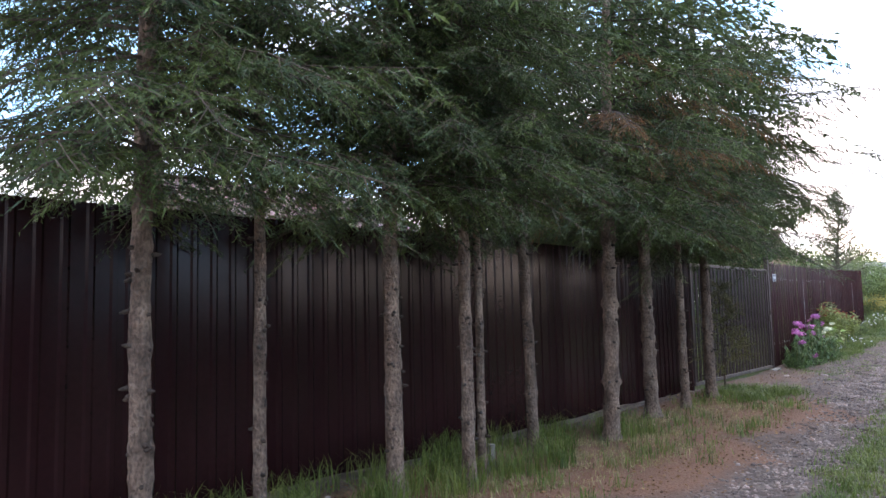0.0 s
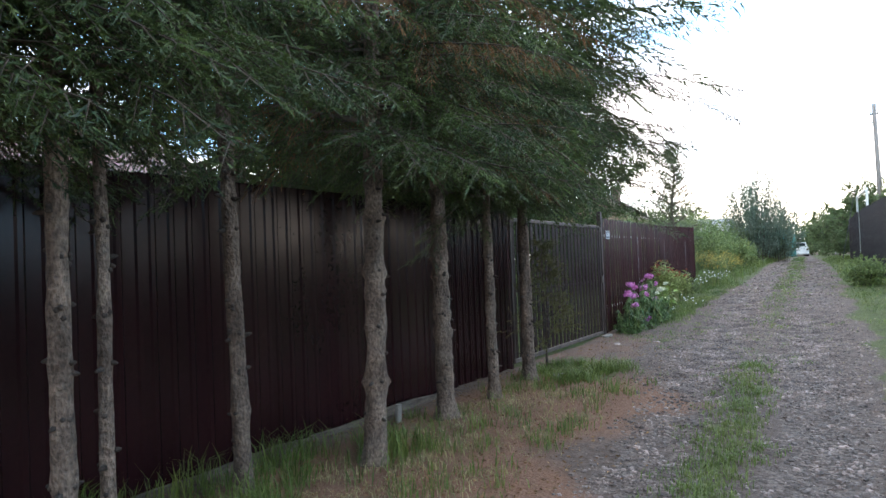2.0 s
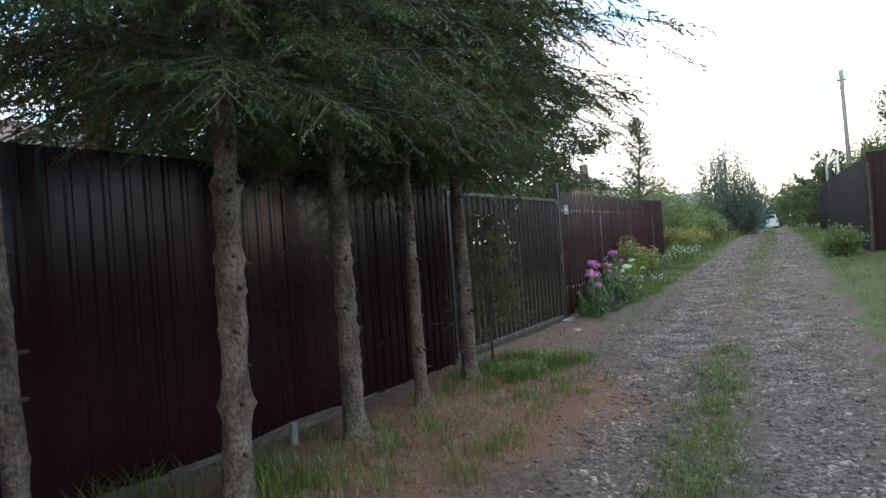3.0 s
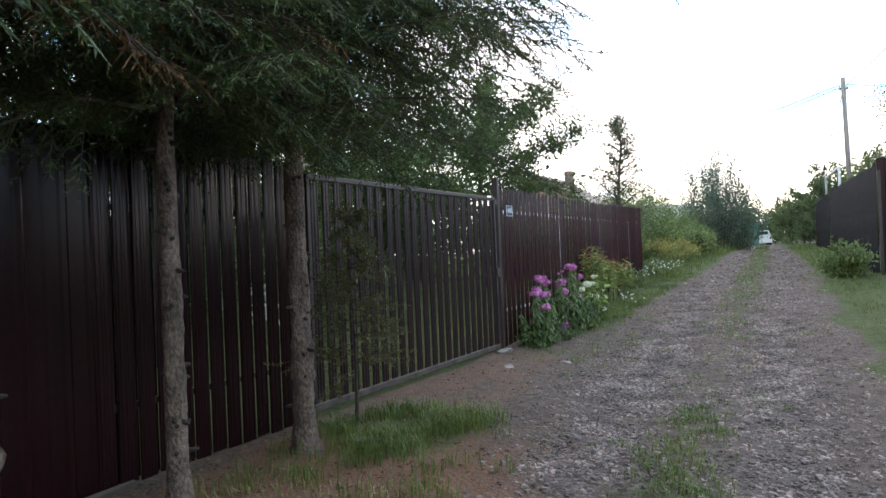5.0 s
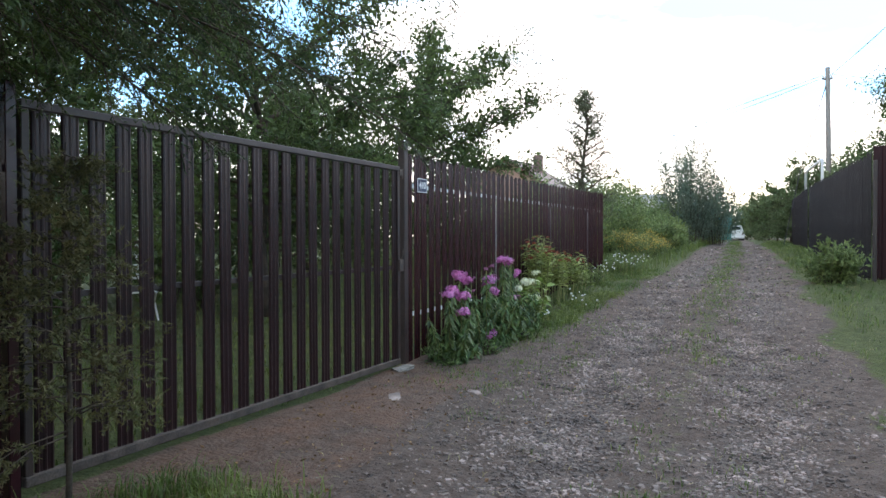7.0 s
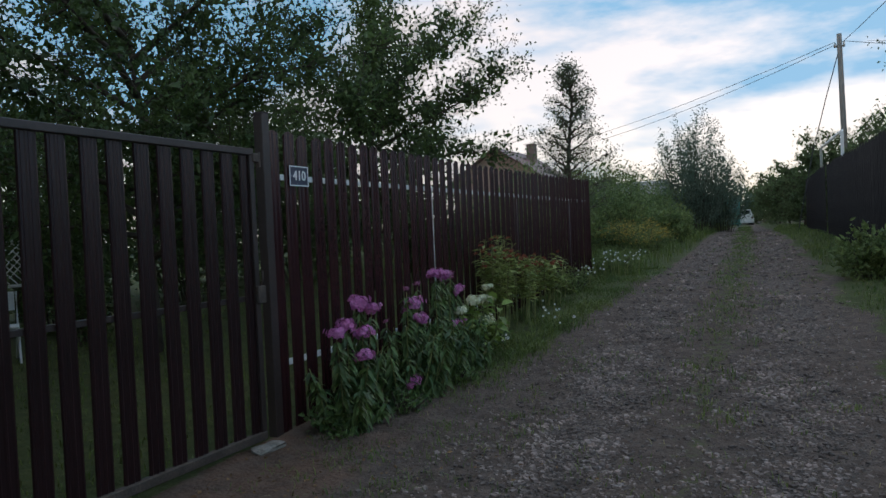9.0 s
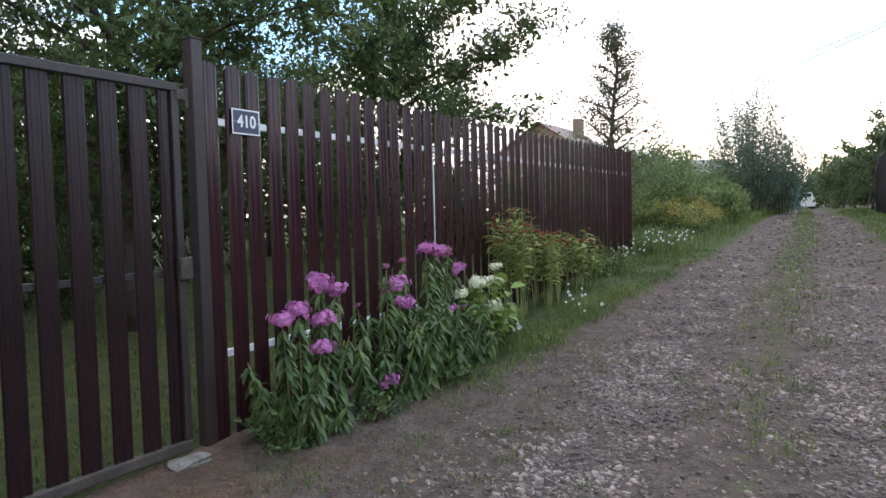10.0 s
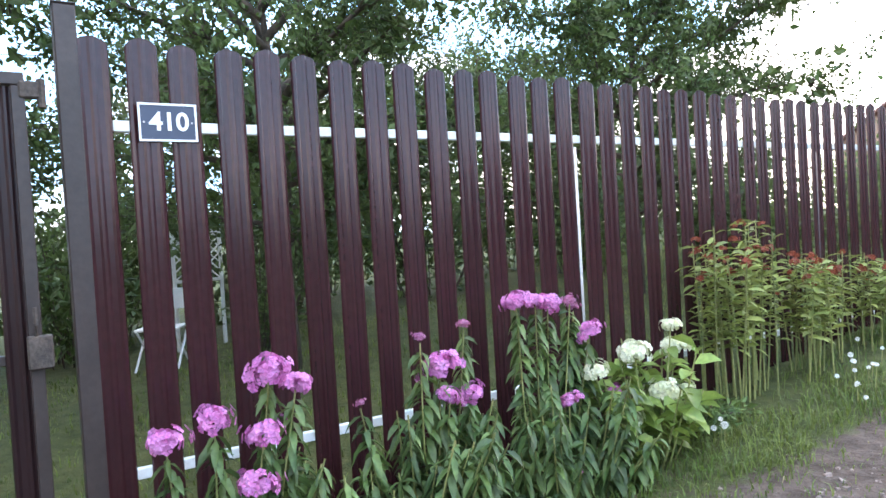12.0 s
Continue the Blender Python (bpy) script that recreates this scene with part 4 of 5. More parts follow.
shrub("weed_patch", "low weeds at the end of the picket fence", "weeds", -2.95, 25.2, 0.55, 0.8, 0.5, 1800, 0.06, M_BUSH, 141)
for i, (x, y, rx, h) in enumerate([(-9, 78, 3.5, 5), (-4.5, 84, 3, 4.6), (-2.6, 80, 2.4, 3.6), (-6.2, 80, 2.2, 3.8), (3.4, 61, 2.6, 5.2), (4.6, 48, 2.4, 5.4), (1.0, 82, 3.2, 5), (5, 78, 3.5, 6), (-14, 74, 4, 6), (-13, 60, 3.5, 4.5), (-12, 52, 3, 4), (-20, 66, 4, 6), (9, 66, 4, 7), (10, 52, 4, 6.5), (7.5, 42, 3, 5.5)]):
    shrub("far_thicket", "distant rounded green thicket", "bush", x, y, rx, rx, h, 4200, 0.26, M_WOODS, 150 + i, "distant thickets")

for i, (x, y, r, h) in enumerate([(-2.88, 16.3, 0.13, 0.12), (-2.75, 16.85, 0.2, 0.2), (-2.72, 17.7, 0.2, 0.22)]):
    shrub("weed_patch", "small leafy weeds at the foot of the pickets", "weeds", x, y, r, r * 1.3, h, 420, 0.045, M_FLOWERLEAF, 300 + i, "weeds along the fence")


# ---- far things: houses, pole, van, fences opposite ----
def house(name, label, x, y, w, d, wall_h, roof_h, wall_mat, roof_mat, turn, windows=2, gable_x=True):
    """A gabled house: walls with thickness, windows with frames, an overhanging roof, a chimney."""
    h = thing(name, label, "house", pose(x, y, float(gz(x, y)) - 0.05, 0, 0, turn))
    hw, hd = w / 2, d / 2
    g = Geo().box(-hw, -hd, 0, hw, hd, wall_h)
    g.prism([(-hw, wall_h), (hw, wall_h), (0, wall_h + roof_h)], -hd, hd)
    part("wall", g.mesh("wall", wall_mat), h)
    r, ov = Geo(), 0.35
    for s in (-1, 1):
        k = roof_h / hw
        r.prism([(s * (hw + ov), wall_h - ov * k), (0, wall_h + roof_h), (0, wall_h + roof_h + 0.1), (s * (hw + ov), wall_h - ov * k + 0.1)], -hd - ov, hd + ov)
    roof = part("roof", r.mesh("roof", roof_mat), h)
    part("chimney", Geo().box(0.5, hd * 0.2, wall_h + roof_h * 0.55, 0.95, hd * 0.2 + 0.45, wall_h + roof_h + 0.5, 0.02).mesh("chimney", M_PLASTER), roof)
    for i in range(windows):
        xx = -hw + w * (i + 1) / (windows + 1)
        for yy in (-hd, hd):
            win = part("window", Geo().box(xx - 0.45, yy - 0.03, 1.0, xx + 0.45, yy + 0.03, 2.2, 0.005).mesh("window", M_WHITE), h, "white window frame")
            for a in (-0.4, 0.03):
                part("pane", Geo().box(xx + a, yy - 0.036, 1.06, xx + a + 0.37, yy + 0.036, 2.14).mesh("pane", M_GLASS), win, "dark glass")
        for s in (-hw, hw):
            yy = -hd + d * (i + 1) / (windows + 1)
            win = part("window", Geo().box(s - 0.03, yy - 0.45, 1.0, s + 0.03, yy + 0.45, 2.2, 0.005).mesh("window", M_WHITE), h, "white window frame")
            for a in (-0.4, 0.03):
                part("pane", Geo().box(s - 0.036, yy + a, 1.06, s + 0.036, yy + a + 0.37, 2.14).mesh("pane", M_GLASS), win, "dark glass")
    return h


house("house", "brownish house with dark red metal roof behind the spruces", -13.2, 11.2, 6.0, 6.0, 2.7, 1.7, M_PLASTER, M_REDROOF, 0)
house("house", "ochre country house with red-brown roof beyond the garden", -13.0, 47.0, 4.6, 5.0, 3.05, 1.5, M_YELLOWWALL, M_REDROOF, 0)
house("house", "weathered shed with grey slate roof among trees", -8.2, 50.0, 5.0, 4.4, 1.9, 0.8, M_BOARD, M_GREYROOF, 90, 1)


def build_utility_pole():
    x, y = 1.82, 44.6
    p = thing("utility_pole", "grey wooden utility pole with a crossarm", "utility pole", pose(x, y, float(gz(x, y))))
    part("pole", Geo().tube([(0.12, 0, -0.2), (0.06, 0, 4), (0.0, 0, 7.75)], [0.13, 0.11, 0.09], 12).mesh("pole", M_POLEWOOD, True), p)
    part("crossarm", Geo().box(-0.2, -0.04, 7.22, 0.2, 0.04, 7.3, 0.01).mesh("crossarm", M_POLEWOOD), p)
    ins = Geo().tube([(0, 0, 0), (0, 0, 0.05), (0, 0, 0.1), (0, 0, 0.14)], [0.02, 0.04, 0.035, 0.015], 8).mesh("insulator", M_WHITE, True)
    for xx in (-0.16, 0.16):
        part("insulator", ins, p, "white porcelain", pose(xx, 0, 7.3))
    part("stay", Geo().tube([(0.0, 0, 7.2), (-0.55, -0.3, 5.2), (-1.1, -0.6, 3.0), (-1.7, -1.0, -0.1)], 0.02, 5).mesh("stay", M_WIRE), p)


def wire(a, b, sag, r=0.012):
    a, b = Vector(a), Vector(b)
    pts = [tuple(a.lerp(b, i / 12) - Vector((0, 0, sag * 4 * (i / 12) * (1 - i / 12)))) for i in range(13)]
    tagged(new("overhead_wire", Geo().tube(pts, r, 5).mesh("overhead_wire", M_WIRE)), "thin black overhead wire slung from the pole", "wire", "overhead wires")


build_utility_pole()
PT = float(gz(1.82, 44.6)) + 7.44
wire((1.66, 44.6, PT), (-24, 72, 8.0), 0.7)
wire((1.98, 44.6, PT), (-23, 73, 8.0), 0.9)
wire((1.98, 44.6, PT), (7.5, 10, 9.5), 0.5)
wire((1.98, 44.6, PT), (22, 52, 7.5), 0.6)


def build_car():
    x, y = -3.5, 72.0
    v = thing("white_car", "small white car parked far along the lane", "car", pose(x, y, float(gz(x, y)) - 0.04, 0, 0, 8))
    g = Geo().prism([(-0.76, 0.22), (0.76, 0.22), (0.79, 0.5), (0.74, 0.86), (-0.74, 0.86), (-0.79, 0.5)], 0.0, 3.6)
    g.prism([(-0.70, 0.86), (0.70, 0.86), (0.56, 1.28), (-0.56, 1.28)], 0.3, 2.4)
    body = part("body", g.mesh("body", M_WHITE), v)
    part("rear_window", Geo().box(-0.5, 0.27, 0.95, 0.5, 0.295, 1.2, 0.008).mesh("rear_window", M_GLASS), body, "dark glass")
    part("bumper", Geo().box(-0.74, -0.08, 0.24, 0.74, 0.0, 0.40, 0.03).mesh("bumper", M_WHITE), body)
    lamp = Geo().box(-0.07, -0.012, -0.06, 0.07, 0.012, 0.06, 0.006).mesh("tail_lamp", M_REDROOF)
    wheel = Geo().tube([(-0.09, 0, 0), (0.09, 0, 0)], 0.28, 18).mesh("wheel", M_RUBBER)
    for xx in (-0.68, 0.68):
        part("tail_lamp", lamp, body, "red tail lamp", pose(xx * 0.95, -0.012, 0.62))
        for yy in (0.65, 2.9):
            part("wheel", wheel, v, at=pose(xx, yy, 0.28))


build_car()


def build_teal_gate():
    x, y = -4.35, 67.6
    g = thing("teal_gate", "teal painted metal gate leaf standing ajar", "gate", pose(x, y, float(gz(x, y)), 0, 0, 25))
    part("gate_frame", Geo().box(0, -0.03, 0.05, 0.06, 0.03, 1.9, 0.005).box(0.9, -0.03, 0.05, 0.96, 0.03, 1.9, 0.005).box(0.06, -0.03, 1.84, 0.9, 0.03, 1.9, 0.005).mesh("gate_frame", M_TEAL), g)
    part("panel", Geo().box(0.06, -0.012, 0.1, 0.9, 0.012, 1.84, 0.004).mesh("panel", M_TEAL), g)
    part("post", Geo().box(-0.12, -0.05, -0.1, -0.02, 0.05, 2.0, 0.006).mesh("post", M_TEAL), g)


build_teal_gate()


def build_fence_opposite():
    """Dark red sheet facing along the lane, and a slatted fence running away from its corner."""
    x0, y0 = 1.53, 24.1
    gnd = float(gz(x0, y0))
    f = thing("red_sheet_fence", "dark red steel sheet fence across the verge", "fence", pose(x0, y0, gnd, 0, 0, -90))
    me = sheet_mesh(1.145, 2.32)
    me2 = me.copy()
    me2.materials.clear()
    me2.materials.append(M_REDMETAL)
    for i in range(5):
        part("sheet", me2, f, at=pose(0, i * 1.13, 0.03) @ Matrix.Scale(-1, 4, (1, 0, 0)))
    for i in range(3):
        part("post", Geo().box(0.01, i * 2.5, -0.1, 0.07, i * 2.5 + 0.06, 2.1, 0.004).mesh("post", M_POST), f)
    s = thing("slatted_fence_opposite", "dark weathered slatted fence along the lane", "fence", pose(x0, y0 + 0.1, 0))
    bend = lambda yy: -0.05 * yy  # the fence follows the lane
    me = slat_mesh(2.25, 0.115, False, M_SLATDARK)
    k, y = 0, 0.1
    while y < 21:
        z = float(gz(x0 + bend(y), y0 + y)) + 0.04 - 0.012 * y
        if not 12.3 < y < 12.9:
            part("slat", me, s, at=pose(bend(y) - 0.01, y, z - 0.05 * (k % 3 == 1), 0.4 * math.sin(k * 3.1), 0, 180))
        y += 0.135 + 0.012 * math.sin(k * 2.3)
        k += 1
    for z in (0.4, 1.7):
        part("rail", Geo().tube([(bend(yy) + 0.03, yy, float(gz(x0, y0 + yy)) + z) for yy in np.linspace(0, 21, 8)], 0.02, 5).mesh("rail", M_POST), s)
    for i in range(8):
        zz = float(gz(x0, y0 + i * 2.9))
        part("post", Geo().box(bend(i * 2.9) + 0.01, i * 2.9, zz - 0.1, bend(i * 2.9) + 0.07, i * 2.9 + 0.06, zz + 2.05, 0.004).mesh("post", M_POST), s)
    b = thing("white_pipe_bracket", "bent white pipe frame rising above the slatted fence", "pipe frame", pose(x0 - 0.37, y0 + 9.3, float(gz(x0 - 0.37, y0 + 9.3)), 0, 0, 2.9))
    part("pipe", Geo().tube([(0, 0, 0.0), (0, 0, 2.8), (0.02, 0.15, 2.86), (0.0, 5.6, 2.92), (0.0, 5.75, 2.85), (0, 5.75, 0.05)], 0.04, 8).mesh("pipe", M_WHITE, True), b)


build_fence_opposite()


# ---- unseen side of the lane behind the walker ----
# Added out of view: dark boards that block low sky from the sheet fence's reflections.
def build_unseen_fence():
    f = thing("board_fence", "unseen dark board fence, added to darken reflections in the sheets", "fence", pose(3.6, -9, 0))
    for i in range(7):
        part("panel", Geo().box(0, 0, 0, 0.03, 1.96, 2.1, 0.004).mesh("panel", M_SLATDARK) if i == 0 else f.children[0].data, f, at=pose(0, i * 2.0, 0))


build_unseen_fence()
# Also added out of view; each height sets how much sky the fences reflect.
for i, (x, y, h) in enumerate([(5.0, -4.0, 4.4), (5.3, -0.8, 4.2), (4.9, 2.4, 4.4), (5.4, 5.2, 4.0), (5.2, 7.8, 2.4), (5.5, 10.2, 2.3), (5.3, 12.6, 2.5), (6.0, 15.2, 3.6), (5.8, 18.2, 2.3), (6.2, 21.4, 2.4)]):
    shrub("lane_hedge", "unseen hedge shrub, added to shape reflections in the fences", "bush", x, y, 1.4, 1.7, h, 4200, 0.16, M_WOODS, 210 + i, "lane hedge")


# ---- garden behind the picket fence ----
def build_trellis():
    t = thing("garden_trellis", "white diagonal lattice trellis on the lawn", "trellis", pose(-9.3, 17.95, float(gz(-9.3, 17.95)) - 0.05, 0, 0, 0))
    part("trellis_frame", Geo().box(-0.02, -0.3, 0.0, 0.02, -0.26, 1.5, 0.004).box(-0.02, 0.26, 0.0, 0.02, 0.3, 1.5, 0.004)
         .box(-0.02, -0.26, 1.46, 0.02, 0.26, 1.5, 0.004).box(-0.02, -0.26, 0.86, 0.02, 0.26, 0.9, 0.004).mesh("trellis_frame", M_WHITE), t)
    for s, dx in ((1, 0.006), (-1, -0.006)):
        for i in range(-2, 7):
            a, b = (-0.26, 0.9 + 0.1 * i), (0.26, 0.9 + 0.1 * i + 0.5)
            pts = []
            for u in np.linspace(0, 1, 20):
                y, z = a[0] + (b[0] - a[0]) * u, a[1] + (b[1] - a[1]) * u
                if 0.9 <= z <= 1.46:
                    pts.append((dx, s * y, z))
            if len(pts) > 1:
                part("lath", Geo().tube([pts[0], pts[-1]], 0.009, 4).mesh("lath", M_WHITE), t)


def build_garden_chair():
    c = thing("garden_chair", "white folding garden chair on the lawn", "chair", pose(-8.55, 17.35, float(gz(-8.55, 17.35)), 0, 0, 60))
    for x in (-0.22, 0.22):
        part("leg", Geo().tube([(x, -0.25, 0), (x, 0.2, 0.45), (x, 0.28, 0.85)], 0.014, 6).mesh("leg", M_WHITE), c)
        part("leg", Geo().tube([(x * 0.9, 0.25, 0), (x * 0.9, -0.22, 0.44)], 0.014, 6).mesh("leg", M_WHITE), c)
    part("seat", Geo().box(-0.22, -0.22, 0.43, 0.22, 0.2, 0.455, 0.006).mesh("seat", M_WHITE), c)
    part("backrest", Geo().box(-0.2, 0.26, 0.62, 0.2, 0.28, 0.85, 0.006).mesh("backrest", M_WHITE), c)


build_trellis()
build_garden_chair()
shrub("red_flower_bush", "garden bush with red blossoms on the lawn", "bush", -8.3, 18.35, 0.4, 0.4, 1.2, 1400, 0.06, M_LEAF, 170)
for i, (x, y, r, h) in enumerate([(-9.6, 14.0, 1.3, 2.6), (-10.2, 16.6, 1.3, 2.4), (-9.8, 19.0, 1.3, 2.7), (-9.9, 21.6, 1.4, 2.8), (-9.4, 24.4, 1.4, 2.7), (-8.6, 27.2, 1.4, 2.6),
                                  (-9.3, 11.4, 1.4, 2.8), (-8.8, 9.0, 1.3, 2.8), (-8.9, 6.2, 1.4, 2.9), (-9.5, 3.5, 1.5, 3.0), (-6.6, 24.9, 0.9, 1.7)]):
    shrub("garden_hedge", "thick dark green hedge shrub at the garden's back", "bush", x, y, r, r, h * 0.85, 2200, 0.145, M_LEAF, 180 + i, "garden hedge")
for i in range(0, 15, 2):
    shrub("garden_hedge", "thick dark green hedge shrub at the garden's back", "bush", -12.0 - 0.5 * (i % 3 == 1), 2.0 + 1.9 * i, 1.5, 1.5, 3.4 + 0.4 * math.sin(i * 2.1), 3000, 0.185, M_LEAF, 240 + i, "garden hedge")


# ---- small spruce in front of the gate ----
def build_sapling():
    s = thing("spruce_sapling", "thin small spruce sapling with sparse yellowing needles", "tree", pose(-2.78, 12.0, float(gz(-2.78, 12.0))))
    rr, rg = random.Random(77), np.random.default_rng(77)
    part("trunk", Geo().tube([(0, 0, -0.05), (0.01, 0.01, 0.6), (-0.01, 0.0, 1.3), (0, 0.01, 1.75)], [0.016, 0.012, 0.008, 0.003], 7).mesh("trunk", M_TWIG, True), s)
    w, base, way = Geo(), [], []
    for i in range(58):
        z = 0.42 + 1.3 * i / 58
        a, L = rr.uniform(0, 6.28), (0.62 * (1 - i / 68)) * rr.uniform(0.6, 1.1)
        o, tip = np.array([0, 0, z]), np.array([L * math.cos(a), L * math.sin(a), z + rr.uniform(-0.12, 0.12)])
        w.tube([tuple(o), tuple((o + tip) / 2 + [0, 0, 0.03]), tuple(tip)], [0.005, 0.003, 0.0015], 4, False)
        for q in range(9):
            p = o + (tip - o) * rr.uniform(0.25, 1.0)
            d = unit(tip - o) + rg.normal(size=3) * 0.6
            e = p + unit(d) * rr.uniform(0.08, 0.2)
            m = 26
            base.append(p + (e - p) * rg.uniform(0, 1, m)[:, None])
            way.append(unit(e - p) * 0.6 + unit(rg.normal(size=(m, 3))))
    part("branchwood", w.mesh("branchwood", M_TWIG), s)
    b = np.concatenate(base)
    v, f = needles(b, np.concatenate(way), rg.uniform(0.020, 0.034, len(b)), 0.009)
    part("crown", np_mesh("crown", v, f, M_SAPLING), s)


M_SAPLING = mat("yellowing_needles", (0.08, 0.085, 0.03), (0.14, 0.125, 0.045), 4, 0.6, 0.0, 0.0, 40, 0.2, island=0.35, leafy=0.25)
build_sapling()


# ---- flower bed ----
def stalk(g, foot, tip, r0, r1, bend=0.03):
    foot, tip = Vector(foot), Vector(tip)
    mid = foot.lerp(tip, 0.5) + Vector((bend, -bend, 0.02))
    g.tube([tuple(foot), tuple(mid), tuple(tip)], [r0, (r0 + r1) / 2, r1], 6, False)
    return mid


def bloom_mesh(radius, florets, petals, size, material, flat=0.75, seed=1):
    """A domed cluster of small open flowers."""
    rg = np.random.default_rng(seed)
    d = unit(rg.normal(size=(florets, 3)))
    d[:, 2] = np.abs(d[:, 2]) * 1.1 - 0.25
    d = unit(d)
    c = d * radius * rg.uniform(0.55, 1.2, florets)[:, None] * np.array([1.1, 0.95, flat]) * (1 + 0.25 * np.sin(3 * np.arctan2(d[:, 1], d[:, 0]) + seed))[:, None]
    u = unit(np.cross(d, unit(rg.normal(size=(florets, 3)))))
    w = np.cross(d, u)
    vs, fs = [], []
    for k in range(petals):
        a, da = 2 * np.pi * k / petals, np.pi / petals * 0.9
        p = lambda ang, r, lift: c + (np.cos(ang) * u + np.sin(ang) * w) * r + d * lift
        vs.append(np.stack([p(a, size * 0.08, 0), p(a - da, size * 0.75, 0.004), p(a, size, 0.002), p(a + da, size * 0.75, 0.004)], 1))
    v = np.stack(vs, 1).reshape(-1, 3)
    return np_mesh("bloom", v, np.arange(len(v)).reshape(-1, 4), material)


PHLOX_BLOOMS = [bloom_mesh(0.064, 70, 5, 0.020, M_PHLOX, 0.72, s) for s in (1, 2, 3)]
FADED_BLOOMS = [bloom_mesh(0.045, 34, 5, 0.017, M_FADED, 0.8, s) for s in (4, 5)]


def phlox(x, y, heads, extra, seed, label):
    """One clump: a stem with paired lance-shaped leaves for each flower head, and some that bear none."""
    rr, rg = random.Random(seed), np.random.default_rng(seed)
    z0 = float(gz(x, y))
    plant = thing("phlox_plant", label, "flower", pose(x, y, z0), "phlox clumps")
    base, way, size = [], [], []
    stems = [(hx - x, hy - y, hz - z0, s) for hx, hy, hz, s in heads]
    stems += [(rr.uniform(-0.2, 0.25), rr.uniform(-0.34, 0.34), rr.uniform(0.18, 0.6), 0) for _ in range(extra + 6)]
    for hx, hy, hz, s in stems:
        g = Geo()
        foot, tip = (hx * 0.45 - 0.04, hy * 0.55, -0.03), (hx, hy, hz - 0.02)
        mid = stalk(g, foot, tip, 0.0055, 0.0035)
        part("stem", g.mesh("stem", M_STEM, True), plant)
        n = int(max(hz, 0.3) / 0.018)
        for i in range(n):
            u = 0.10 + 0.88 * i / n
            p = Vector(foot).lerp(Vector(tip), u)
            a = i * 1.57 + rr.uniform(-0.4, 0.4)
            for q in (0, math.pi):
                base.append(tuple(p))
                way.append((math.cos(a + q), math.sin(a + q), rr.uniform(-1.3, 0.25)))
                size.append(rr.uniform(0.07, 0.125) * (1.1 - 0.4 * u))
        if s:
            me = rr.choice(PHLOX_BLOOMS if s > 0.7 else FADED_BLOOMS)
            part("flower_head", me, plant, at=pose(hx, hy, hz, rr.uniform(-15, 15), rr.uniform(0, 25), rr.uniform(0, 360)) @ Matrix.Scale(s, 4))
    b, s = np.array(base), np.array(size)
    rng_save = np.random.default_rng(seed)
    v, f = broad_leaves(b, np.array(way), s, s * 0.36, 0.5, rng_save)
    leafob = part("foliage", np_mesh("foliage", v, f, M_FLOWERLEAF, True), plant)
    leafob["kind"] = "stuff"


def broad_leaves(base, way, size, width, droop, rg):
    """Lance-shaped leaves of six triangles, folded along the midrib and arched over."""
    n = len(base)
    way = unit(way)
    side = unit(np.cross(way, np.array([0, 0, 1.0]) + rg.normal(scale=0.35, size=(n, 3))))
    up = np.cross(side, way)
    s, w = size[:, None], width[:, None]
    dn = np.array([0, 0, -1.0]) * s * droop
    p1, p2, p3 = base + way * s * 0.35 + dn * 0.1, base + way * s * 0.7 + dn * 0.42, base + way * s + dn
    fold = up * w * 0.22
    v = np.stack([base, p1, p1 + side * w * 0.5 + fold, p1 - side * w * 0.5 + fold, p2, p2 + side * w * 0.42 + fold, p2 - side * w * 0.42 + fold, p3], 1).reshape(-1, 3)
    k = np.arange(n)[:, None] * 8
    tri = [[0, 2, 1], [0, 1, 3], [1, 2, 5], [1, 5, 4], [1, 4, 6], [1, 6, 3], [4, 5, 7], [4, 7, 6]]
    f = np.concatenate([k + t for t in tri], 1).reshape(-1, 3)
    return v, f


PX = -2.9
phlox(-2.92, 16.52, [(PX, 16.28, 0.73, 1.0), (PX - 0.03, 16.45, 0.77, 0.9), (PX, 16.61, 0.69, 1.05), (PX + 0.02, 16.57, 0.52, 1.1), (PX - 0.05, 16.66, 0.90, 1.15), (PX, 16.74, 0.85, 1.0)],
      12, 301, "pink phlox clump with yellowing lower leaves by the gate post")
phlox(-2.9, 17.35, [(PX, 17.28, 0.95, 0.6), (PX, 17.37, 0.82, 1.2), (PX + 0.03, 17.39, 0.69, 0.8), (PX, 17.52, 0.68, 0.8), (PX - 0.03, 17.52, 0.97, 0.65), (PX - 0.05, 17.02, 0.72, 0.45)],
      20, 302, "tall pink phlox clump with dense green leaves")
phlox(-2.80, 17.12, [(PX + 0.12, 17.10, 0.24, 1.0)], 10, 303, "low pink phlox sprouting at the bed's edge")
phlox(-2.93, 17.98, [(PX, 17.79, 1.04, 0.95), (PX, 17.90, 1.03, 0.8), (PX - 0.02, 17.99, 1.01, 0.9), (PX, 18.11, 1.02, 0.65), (PX - 0.03, 18.16, 0.98, 0.65), (PX + 0.02, 18.2, 0.86, 0.95)],
      13, 304, "tall phlox clump crowded with pink flower heads")
phlox(-2.83, 18.05, [(PX + 0.05, 18.03, 0.56, 0.8), (PX + 0.1, 18.01, 0.25, 0.65), (PX, 18.38, 0.53, 0.75)], 15, 305, "low spreading phlox with few pink heads")


